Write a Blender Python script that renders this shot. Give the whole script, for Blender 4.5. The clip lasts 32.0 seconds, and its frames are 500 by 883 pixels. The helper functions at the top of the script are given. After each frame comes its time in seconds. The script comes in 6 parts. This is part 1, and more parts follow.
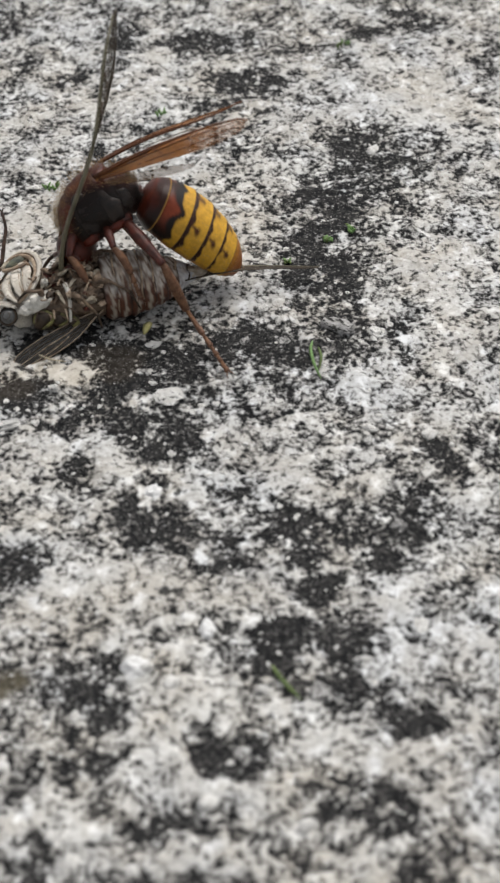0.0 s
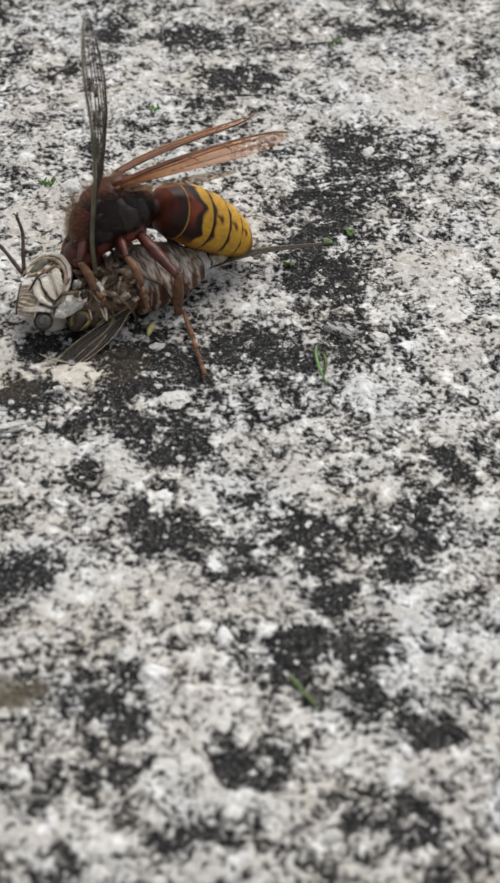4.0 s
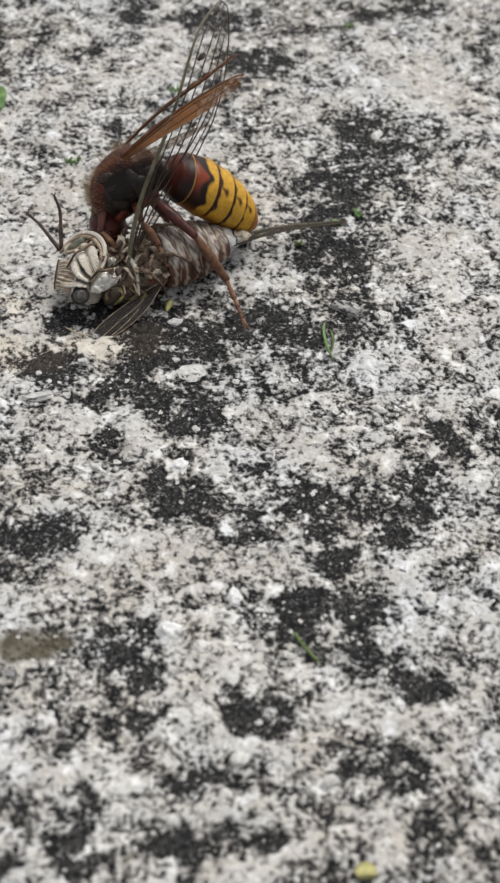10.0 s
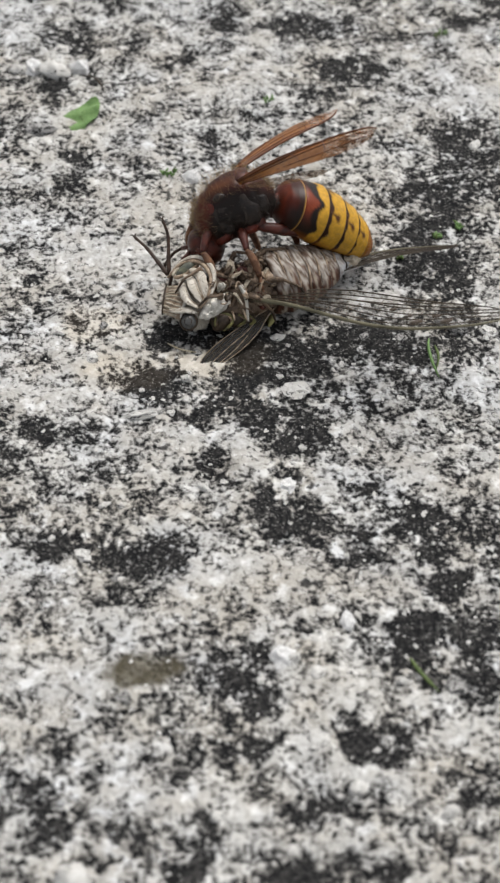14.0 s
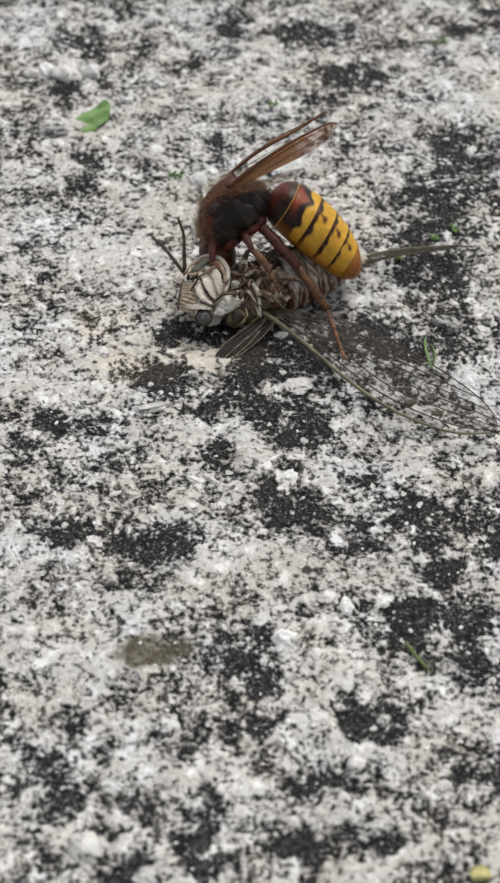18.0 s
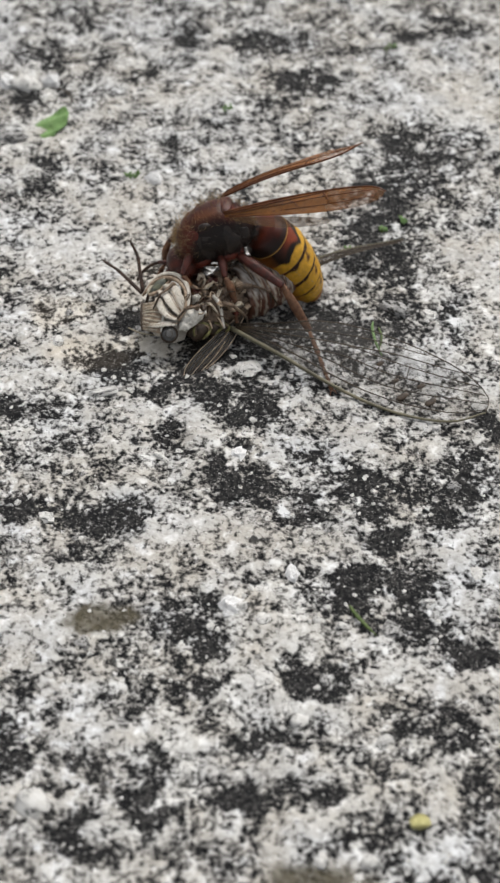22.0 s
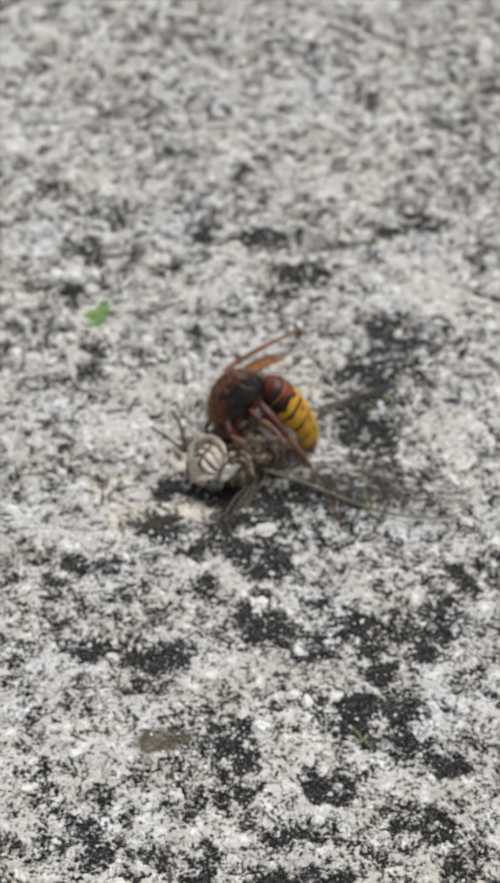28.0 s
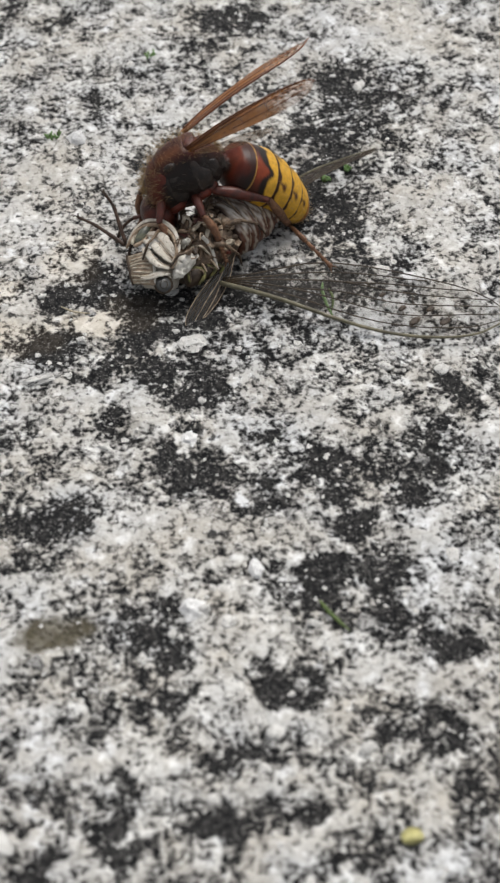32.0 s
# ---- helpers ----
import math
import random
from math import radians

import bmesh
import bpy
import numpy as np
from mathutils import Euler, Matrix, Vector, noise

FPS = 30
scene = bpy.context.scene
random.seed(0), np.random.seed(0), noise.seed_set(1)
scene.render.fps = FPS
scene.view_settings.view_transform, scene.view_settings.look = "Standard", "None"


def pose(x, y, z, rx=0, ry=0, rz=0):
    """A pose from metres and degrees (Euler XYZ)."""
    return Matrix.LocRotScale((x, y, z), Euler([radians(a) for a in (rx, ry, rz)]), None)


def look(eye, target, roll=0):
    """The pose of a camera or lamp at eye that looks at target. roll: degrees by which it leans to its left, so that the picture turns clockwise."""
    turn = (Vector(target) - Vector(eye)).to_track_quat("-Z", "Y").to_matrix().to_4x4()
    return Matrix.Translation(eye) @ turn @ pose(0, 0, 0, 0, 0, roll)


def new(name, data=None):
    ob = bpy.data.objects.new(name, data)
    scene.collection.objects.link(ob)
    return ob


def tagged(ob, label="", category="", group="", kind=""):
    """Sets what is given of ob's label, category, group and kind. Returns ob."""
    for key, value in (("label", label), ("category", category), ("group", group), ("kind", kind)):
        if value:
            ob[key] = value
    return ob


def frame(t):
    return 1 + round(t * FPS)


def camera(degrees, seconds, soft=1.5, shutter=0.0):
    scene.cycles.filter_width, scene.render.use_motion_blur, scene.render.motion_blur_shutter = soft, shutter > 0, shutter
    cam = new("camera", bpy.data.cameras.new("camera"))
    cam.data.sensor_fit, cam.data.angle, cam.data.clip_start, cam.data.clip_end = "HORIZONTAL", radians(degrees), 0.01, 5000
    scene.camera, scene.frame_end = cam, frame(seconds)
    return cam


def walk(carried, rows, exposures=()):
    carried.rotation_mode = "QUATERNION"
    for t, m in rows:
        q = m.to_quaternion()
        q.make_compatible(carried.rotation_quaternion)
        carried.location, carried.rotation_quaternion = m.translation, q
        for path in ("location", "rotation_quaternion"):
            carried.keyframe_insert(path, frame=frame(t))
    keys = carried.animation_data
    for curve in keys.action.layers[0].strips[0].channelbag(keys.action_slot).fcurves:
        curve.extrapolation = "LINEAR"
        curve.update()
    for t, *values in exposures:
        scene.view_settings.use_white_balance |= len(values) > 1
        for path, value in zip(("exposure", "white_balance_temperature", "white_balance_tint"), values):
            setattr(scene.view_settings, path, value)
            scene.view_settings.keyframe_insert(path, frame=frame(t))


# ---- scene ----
MM = 0.001
cam = camera(17.0, 32.0, 2.4)
# close-range lens, focus held on the insects
cam.data.dof.use_dof = True
cam.data.dof.focus_distance = 0.208
cam.data.dof.aperture_fstop = 54.0
# seconds, eye in mm, turn in degrees
PATH = [
    (0, 15.94, -123.10, 131.93, 44.926, 0.943, 1.373),
    (0.5, 13.23, -122.17, 128.52, 45.386, 0.398, 1.216),
    (1, 10.08, -122.48, 128.28, 45.459, -0.216, 0.864),
    (1.5, 9.98, -122.13, 129.44, 45.451, -0.977, 0.414),
    (2, 8.65, -122.50, 128.52, 45.194, -1.385, -0.023),
    (2.5, 6.82, -116.86, 134.45, 45.164, -1.390, -0.260),
    (3, 5.74, -114.12, 135.96, 44.962, -2.037, -0.457),
    (3.5, 5.25, -117.93, 134.31, 44.604, -1.927, -0.355),
    (5.5, 4.50, -122.75, 137.53, 42.103, -1.829, 0.156),
    (6, 7.66, -123.41, 138.27, 42.055, -1.841, 0.091),
    (6.5, 4.39, -124.47, 138.06, 42.039, -1.742, 0.208),
    (7, 2.98, -125.77, 140.17, 42.075, -1.739, 0.222),
    (7.5, 2.15, -125.18, 141.10, 42.201, -1.925, 0.265),
    (8, -0.18, -124.51, 139.85, 42.403, -2.054, 0.343),
    (8.5, 4.46, -122.98, 142.56, 42.342, -2.493, 0.354),
    (9, 2.32, -124.07, 143.44, 41.962, -2.349, 0.449),
    (9.5, 3.52, -125.88, 145.12, 42.064, -2.267, 0.519),
    (10, 4.13, -127.20, 147.55, 41.765, -2.244, 0.642),
    (10.5, 3.85, -128.42, 145.65, 41.936, -1.818, 0.876),
    (11, 1.51, -126.83, 146.93, 41.820, -1.530, 1.158),
    (11.5, -0.74, -124.55, 147.54, 41.764, -1.498, 1.437),
    (12, -3.49, -121.87, 146.24, 41.685, -1.424, 1.611),
    (12.5, -4.59, -122.84, 145.21, 41.670, -1.335, 1.679),
    (13, -3.19, -123.31, 144.60, 41.605, -1.347, 1.626),
    (13.5, -4.03, -122.86, 146.90, 41.467, -1.407, 1.560),
    (15.5, -4.61, -123.84, 148.88, 41.132, -1.350, 1.397),
    (16, -0.93, -123.98, 152.24, 41.067, -1.577, 1.414),
    (16.5, -0.59, -125.84, 151.84, 40.926, -1.770, 1.522),
    (17, -4.32, -127.84, 150.51, 40.877, -1.652, 1.670),
    (17.5, -7.24, -127.91, 153.09, 41.023, -1.760, 1.752),
    (18, -5.83, -128.87, 154.93, 40.989, -1.931, 1.728),
    (18.5, -4.70, -128.84, 153.39, 41.137, -1.527, 1.680),
    (19, -3.44, -130.14, 152.92, 41.141, -1.499, 1.616),
    (19.5, -0.01, -142.33, 149.07, 41.667, -1.518, 1.635),
    (20, 6.15, -144.91, 147.56, 42.299, -0.722, 1.578),
    (20.5, 5.05, -142.03, 150.61, 42.785, -0.843, 1.473),
    (21, 8.11, -140.58, 152.11, 43.044, -0.906, 1.274),
    (21.5, 6.38, -138.82, 151.64, 43.145, -0.888, 1.260),
    (22, 2.43, -140.05, 151.33, 43.317, -0.857, 1.211),
    (22.5, 2.14, -139.78, 151.23, 43.588, -0.861, 1.176),
    (23, 1.38, -143.14, 146.89, 43.628, -0.474, 1.086),
    (23.5, 0.45, -139.61, 149.74, 43.934, -0.731, 0.908),
    (24, 7.39, -138.25, 150.59, 44.042, -0.774, 0.726),
    (24.5, 6.79, -134.52, 153.48, 43.716, -0.995, 0.642),
    (25, 2.12, -133.45, 153.02, 43.493, -0.755, 0.749),
    (25.5, -0.21, -132.29, 153.41, 43.410, -0.994, 0.853),
    (27.5, -2.15, -145.48, 178.01, 43.976, -1.483, 0.455),
    (28, -7.67, -163.98, 204.11, 44.350, -1.614, -0.146),
    (28.5, -11.34, -184.83, 220.58, 43.863, -1.691, -0.315),
    (29, -7.27, -174.30, 211.85, 42.544, -0.646, -0.312),
    (29.5, -3.89, -161.06, 205.28, 41.453, -0.132, -0.244),
    (30, -2.96, -154.11, 172.49, 39.933, -0.273, -0.250),
    (30.5, -2.27, -132.37, 158.04, 39.445, -0.154, -0.700),
    (31, -3.81, -118.83, 139.50, 39.808, -0.312, -1.475),
    (31.5, 4.36, -118.19, 138.51, 39.806, 0.075, -2.272),
    (32, 1.79, -123.86, 146.70, 40.156, 0.326, -2.926),
]
walk(cam, [(t, pose(x * MM, y * MM, z * MM, rx, ry, rz)) for t, x, y, z, rx, ry, rz in PATH])

# ---- light: bright overcast sky, a wide soft sun behind cloud ----
SUN_AZ, SUN_EL = 25.0, 62.0
world = bpy.data.worlds.new("sky")
world.use_nodes = True
scene.world = world
wn, wl = world.node_tree.nodes, world.node_tree.links
sky = wn.new("ShaderNodeTexSky")
sky.sky_type = "NISHITA"
sky.sun_disc = False
sky.sun_elevation = radians(SUN_EL)
sky.sun_rotation = radians(SUN_AZ)
sky.air_density, sky.dust_density = 1.0, 4.0
hue = wn.new("ShaderNodeHueSaturation")
hue.inputs["Saturation"].default_value = 0.25
wl.new(sky.outputs["Color"], hue.inputs["Color"])
wl.new(hue.outputs["Color"], wn["Background"].inputs["Color"])
wn["Background"].inputs["Strength"].default_value = 0.11
sun = new("sun", bpy.data.lights.new("sun", "SUN"))
sun.data.energy, sun.data.angle, sun.data.color = 1.3, radians(25), (1.0, 0.972, 0.94)
far = (math.sin(radians(SUN_AZ)) * math.cos(radians(SUN_EL)), math.cos(radians(SUN_AZ)) * math.cos(radians(SUN_EL)), math.sin(radians(SUN_EL)))
sun.matrix_world = look(far, (0, 0, 0))
scene.view_settings.exposure = 0.42


# ---- materials ----
def node(nt, kind, **inputs):
    n = nt.nodes.new("ShaderNode" + kind)
    for key, value in inputs.items():
        n.inputs[key.replace("_", " ")].default_value = value
    return n


def noise_tex(nt, mm, detail=4.0, rough=0.6):
    """Noise whose features are about mm millimetres wide, in the object's own space."""
    tc = node(nt, "TexCoord")
    n = node(nt, "TexNoise", Scale=1.0 / (mm * MM), Detail=detail, Roughness=rough)
    shift = nt.nodes.new("ShaderNodeVectorMath")
    shift.inputs[1].default_value = (0.413 + mm * 0.017, 0.337 + mm * 0.029, 0.271)
    nt.links.new(tc.outputs["Object"], shift.inputs[0])
    nt.links.new(shift.outputs[0], n.inputs["Vector"])
    return n.outputs["Fac"]


def ramp(nt, fac, stops, mode="LINEAR"):
    r = node(nt, "ValToRGB")
    r.color_ramp.interpolation = mode
    while len(r.color_ramp.elements) < len(stops):
        r.color_ramp.elements.new(0.5)
    for e, (pos, col) in zip(r.color_ramp.elements, stops):
        e.position = pos
        e.color = (*col, 1) if len(col) == 3 else col
    nt.links.new(fac, r.inputs["Fac"])
    return r.outputs["Color"]


def mix(nt, fac, a, b, mode="MIX"):
    m = nt.nodes.new("ShaderNodeMix")
    m.data_type, m.blend_type = "RGBA", mode
    for sock, val in ((m.inputs[0], fac), (m.inputs[6], a), (m.inputs[7], b)):
        if isinstance(val, (int, float)):
            sock.default_value = val
        elif isinstance(val, tuple):
            sock.default_value = (*val, 1)
        else:
            nt.links.new(val, sock)
    return m.outputs[2]


def maths(nt, op, a, b, c=None):
    m = nt.nodes.new("ShaderNodeMath")
    m.operation = op
    for sock, val in zip(m.inputs, (a, b, c)):
        if val is None:
            continue
        if isinstance(val, (int, float)):
            sock.default_value = val
        else:
            nt.links.new(val, sock)
    return m.outputs[0]


def attr(nt, name):
    a = nt.nodes.new("ShaderNodeAttribute")
    a.attribute_name = name
    return a


def bump(nt, height, strength, mm):
    b = node(nt, "Bump", Strength=strength, Distance=mm * MM)
    nt.links.new(height, b.inputs["Height"])
    return b.outputs["Normal"]


def material(name, rough=0.6, **kw):
    m = bpy.data.materials.new(name)
    m.use_nodes = True
    b = m.node_tree.nodes["Principled BSDF"]
    b.inputs["Roughness"].default_value = rough
    b.inputs["Specular IOR Level"].default_value = 0.32
    for key, value in kw.items():
        b.inputs[key.replace("_", " ")].default_value = value
    return m, m.node_tree, b


def mottled(name, dark, light, mm, rough=0.6, bumps=0.3, fine=0.25, **kw):
    """A surface that varies between two colours at two scales, with a fine relief."""
    m, nt, b = material(name, rough, **kw)
    big, small = noise_tex(nt, mm), noise_tex(nt, mm * fine, 3)
    col = mix(nt, ramp(nt, big, [(0.35, (0, 0, 0)), (0.65, (1, 1, 1))]), dark, light)
    mid = tuple((x + y) * 0.5 for x, y in zip(dark, light))
    col = mix(nt, maths(nt, "MULTIPLY", small, 0.6), col, mid)
    nt.links.new(col, b.inputs["Base Color"])
    if bumps:
        nt.links.new(bump(nt, small, bumps, mm * 0.2), b.inputs["Normal"])
    return m


def painted(name, rough=0.35, bumps=0.15, mm=0.4, **kw):
    """Colour carried by the mesh attribute 'paint', with fine variation and relief."""
    m, nt, b = material(name, rough, **kw)
    n, n2 = noise_tex(nt, mm), noise_tex(nt, mm * 0.2, 2)
    col = mix(nt, ramp(nt, n, [(0.3, (0, 0, 0)), (0.8, (0.45, 0.45, 0.45))]), attr(nt, "paint").outputs["Color"], (0.02, 0.006, 0.002))
    nt.links.new(col, b.inputs["Base Color"])
    nt.links.new(maths(nt, "MULTIPLY_ADD", n2, 0.3, rough - 0.12), b.inputs["Roughness"])
    nt.links.new(bump(nt, n2, bumps, 0.05), b.inputs["Normal"])
    return m


def ground_material():
    m, nt, b = material("weathered_slab", 0.92, Specular_IOR_Level=0.2)
    crust = attr(nt, "crust").outputs["Fac"]
    n1, n2, n3 = noise_tex(nt, 1.9, 4, 0.62), noise_tex(nt, 0.62, 2.5, 0.55), noise_tex(nt, 7.0, 4)
    tc = node(nt, "TexCoord")
    warp = node(nt, "TexVoronoi", Scale=1.0 / (0.9 * MM))
    warp.feature = "F1"
    shift = nt.nodes.new("ShaderNodeVectorMath")
    shift.operation = "MULTIPLY_ADD"
    shift.inputs[1].default_value = (0.0006,) * 3
    wob = node(nt, "TexNoise", Scale=1400.0, Detail=3.0)
    nt.links.new(tc.outputs["Object"], wob.inputs["Vector"])
    nt.links.new(wob.outputs["Color"], shift.inputs[0])
    nt.links.new(tc.outputs["Object"], shift.inputs[2])
    nt.links.new(shift.outputs[0], warp.inputs["Vector"])
    cell = warp.outputs["Color"]
    grey = node(nt, "RGBToBW")
    nt.links.new(cell, grey.inputs[0])
    # cover of pale crust: broad patches, flakes and grains, then black pores in it
    v = maths(nt, "MULTIPLY_ADD", n1, 0.62, crust)
    v = maths(nt, "MULTIPLY_ADD", n2, 0.66, v)
    v = maths(nt, "MULTIPLY_ADD", grey.outputs[0], 0.07, v)
    cover = maths(nt, "MULTIPLY", maths(nt, "SUBTRACT", v, 0.905), 6.5)
    clampn = node(nt, "Clamp")
    nt.links.new(cover, clampn.inputs[0])
    pores = maths(nt, "MULTIPLY_ADD", n3, 0.35, noise_tex(nt, 1.2, 3, 0.6))
    open_skin = ramp(nt, pores, [(0.50, (0.08, 0.08, 0.08)), (0.60, (1, 1, 1))])
    keep = node(nt, "RGBToBW")
    nt.links.new(open_skin, keep.inputs[0])
    cover = maths(nt, "MULTIPLY", clampn.outputs[0], keep.outputs[0])
    pale = mix(nt, ramp(nt, n3, [(0.38, (0, 0, 0)), (0.62, (1, 1, 1))]), (0.50, 0.475, 0.43), (0.57, 0.57, 0.555))
    pale = mix(nt, ramp(nt, n2, [(0.32, (0, 0, 0)), (0.66, (1, 1, 1))]), mix(nt, 0.6, pale, (0.25, 0.235, 0.205)), pale)
    pale = mix(nt, ramp(nt, n1, [(0.55, (0, 0, 0)), (0.68, (0.9, 0.9, 0.9))]), pale, (0.73, 0.73, 0.715))
    # broad drift from cool bluish grey to cream, and ochre weathering
    n4 = noise_tex(nt, 13.0, 3)
    pale = mix(nt, 0.35, pale, mix(nt, ramp(nt, n4, [(0.42, (0, 0, 0)), (0.58, (1, 1, 1))]), (0.97, 1.0, 1.055), (1.03, 1.0, 0.94)), "MULTIPLY")
    rust = attr(nt, "rust").outputs["Fac"]
    pale = mix(nt, rust, pale, mix(nt, n2, (0.50, 0.42, 0.31), (0.76, 0.71, 0.61)))
    dark = mix(nt, ramp(nt, n2, [(0.4, (0, 0, 0)), (0.75, (1, 1, 1))]), (0.006, 0.006, 0.0065), (0.045, 0.043, 0.040))
    # pale pinpoint grains on the bare dark stone
    grains = ramp(nt, noise_tex(nt, 0.3, 2, 0.5), [(0.60, (0, 0, 0)), (0.70, (1, 1, 1))])
    dark = mix(nt, maths(nt, "MULTIPLY", grains, 0.65), dark, (0.27, 0.26, 0.245))
    dark = mix(nt, maths(nt, "MULTIPLY", rust, 0.35), dark, mix(nt, n2, (0.04, 0.028, 0.017), (0.14, 0.105, 0.065)))
    col = mix(nt, cover, dark, pale)
    earth = attr(nt, "earth").outputs["Fac"]
    earth = maths(nt, "MULTIPLY", earth, maths(nt, "MULTIPLY_ADD", n1, 0.8, 0.5))
    col = mix(nt, earth, col, mix(nt, n2, (0.034, 0.030, 0.018), (0.125, 0.108, 0.072)))
    nt.links.new(col, b.inputs["Base Color"])
    relief = maths(nt, "MULTIPLY_ADD", n2, 0.6, cover)
    nt.links.new(bump(nt, relief, 0.9, 0.22), b.inputs["Normal"])
    nt.links.new(maths(nt, "MULTIPLY_ADD", n2, -0.2, 0.98), b.inputs["Roughness"])
    return m


# ---- helpers for meshes, all in millimetres ----
def mesh_from(name, verts, faces, mat=None, smooth=True):
    me = bpy.data.meshes.new(name)
    me.from_pydata((np.asarray(verts, float) * MM).tolist(), [], faces)
    if smooth:
        me.shade_smooth()
    if mat:
        me.materials.append(mat)
    me.update()
    return me


def part(name, me, parent, label="", m=None):
    ob = new(name, me)
    ob.parent = parent
    if m is not None:
        ob.matrix_basis = m
    if label:
        tagged(ob, label)
    return ob


def place(x, y, z, rx=0, ry=0, rz=0):
    return pose(x * MM, y * MM, z * MM, rx, ry, rz)


def paint(me, colours):
    a = me.color_attributes.new("paint", "FLOAT_COLOR", "POINT")
    c = np.ones((len(me.vertices), 4), np.float32)
    c[:, :3] = colours
    a.data.foreach_set("color", c.ravel())


def hashed(i, j, seed):
    h = (i * 374761393 + j * 668265263 + seed * 1274126177) & 0xFFFFFFFF
    h = ((h ^ (h >> 13)) * 1274126177) & 0xFFFFFFFF
    return ((h ^ (h >> 16)) & 0xFFFF) / 65535.0


def value_noise(x, y, size, seed):
    x, y = x / size, y / size
    i, j = np.floor(x).astype(np.int64), np.floor(y).astype(np.int64)
    u, v = x - i, y - j
    u, v = u * u * (3 - 2 * u), v * v * (3 - 2 * v)
    a, b = hashed(i, j, seed), hashed(i + 1, j, seed)
    c, d = hashed(i, j + 1, seed), hashed(i + 1, j + 1, seed)
    return (a * (1 - u) + b * u) * (1 - v) + (c * (1 - u) + d * u) * v


def fbm(x, y, size, octaves, seed, gain=0.55):
    total, amp, out = 0.0, 1.0, 0.0
    for k in range(octaves):
        ca, sa = math.cos(k * 0.9 + 0.4), math.sin(k * 0.9 + 0.4)
        out = out + amp * value_noise(x * ca - y * sa, x * sa + y * ca, size / 2**k, seed + k)
        total += amp
        amp *= gain
    return out / total


# ---- the ground: one weathered slab ----
# dark, bare stains from the far end to the near: x, y, half width, half depth, in mm
STAINS_FAR = [
    (32.4, 97, 3, 4.6), (24, 94.2, 3, 2.2), (-10.1, 91.1, 3, 3.9), (2.2, 90.8, 6, 3.2), (8.5, 80.2, 5.8, 3.7), (-28.9, 77.8, 1.1, 4.2),
    (-33.5, 73.9, 2.1, 4.9), (25.7, 63.5, 6.5, 7), (-29.7, 58.8, 1.6, 1.5), (20.8, 54.5, 9, 4.1), (-29.9, 52.2, 2.9, 2.5), (21.4, 48.7, 6.2, 4),
    (16.3, 40.4, 3.5, 7.5), (20.1, 37, 5.2, 5.3), (11.4, 26.3, 5, 3.5), (14.4, 23.1, 4.1, 3.4), (3.2, 21.5, 5.7, 3.9), (-4.1, 17, 5.6, 4.9),
    (-9.7, 12.6, 4, 3.2), (-1.7, 11.9, 4.8, 4.1), (1.3, 7.9, 4.3, 5.3), (31.3, 7.5, 2, 3.3), (-26.8, 6.9, 4.5, 3.1),
]
STAINS_MID = [
    (-8.4, 3.2, 1.8, 3), (9.1, -0, 1.9, 1), (-2.6, -1.8, 1.5, 3.1), (28.3, -2.6, 3.4, 5), (15.9, -4.9, 4.5, 3.4), (0.9, -5.4, 4.5, 3.3),
    (8.7, -6.1, 2.2, 1.5), (16.5, -8, 3.1, 1.4), (-23.9, -9.4, 3.7, 2), (25.5, -9.5, 3.1, 2), (-12.8, -9.5, 2.2, 2), (-17.8, -10.1, 3.7, 2.7),
    (7, -10.1, 3.7, 1.4), (17.7, -12.8, 2.6, 2.1), (14.9, -18.9, 3.2, 2.6), (20.7, -19.5, 3.2, 2.8), (12.9, -22.9, 2.8, 2.7), (-2.5, -23.5, 2.5, 1.8),
    (21.7, -25.1, 2.8, 2.1), (-4.9, -26, 2.8, 3.3), (26.6, -28.9, 2.8, 1.7), (-2.3, -29, 2.8, 2.1), (9.6, -33.6, 3.4, 2.3),
]
STAINS_NEAR = [
    (-3.3, -34.4, 3.4, 3.1), (-9.3, -36.8, 2.3, 3.2), (21.7, -38.3, 3.3, 1.8), (3.5, -41.1, 4.2, 1.5), (26.3, -41.4, 3.3, 3.8), (2.4, -41.8, 3, 1.9),
    (-22.7, -42.9, 1.8, 3.7), (-7.7, -43.1, 2.6, 3.1), (27, -47.5, 2.1, 4.3), (9.5, -48.1, 2.9, 1.3), (3.2, -48.3, 2.9, 1.8), (20, -48.4, 1.3, 1),
    (-1.6, -48.7, 3.5, 1.5), (-2.7, -49.1, 3.2, 1.8), (-7.3, -49.9, 2.5, 2.8), (14.1, -51.2, 2.5, 1.7), (-16.4, -51.5, 2.5, 1.4), (16.1, -53.1, 2.5, 1.7),
    (-16.7, -54, 3.8, 2), (26.5, -54.7, 2.6, 2.7), (21.2, -59, 2.1, 2.4), (-17.4, -61, 2.8, 4), (-2.3, -62.4, 6.6, 3.9),
]
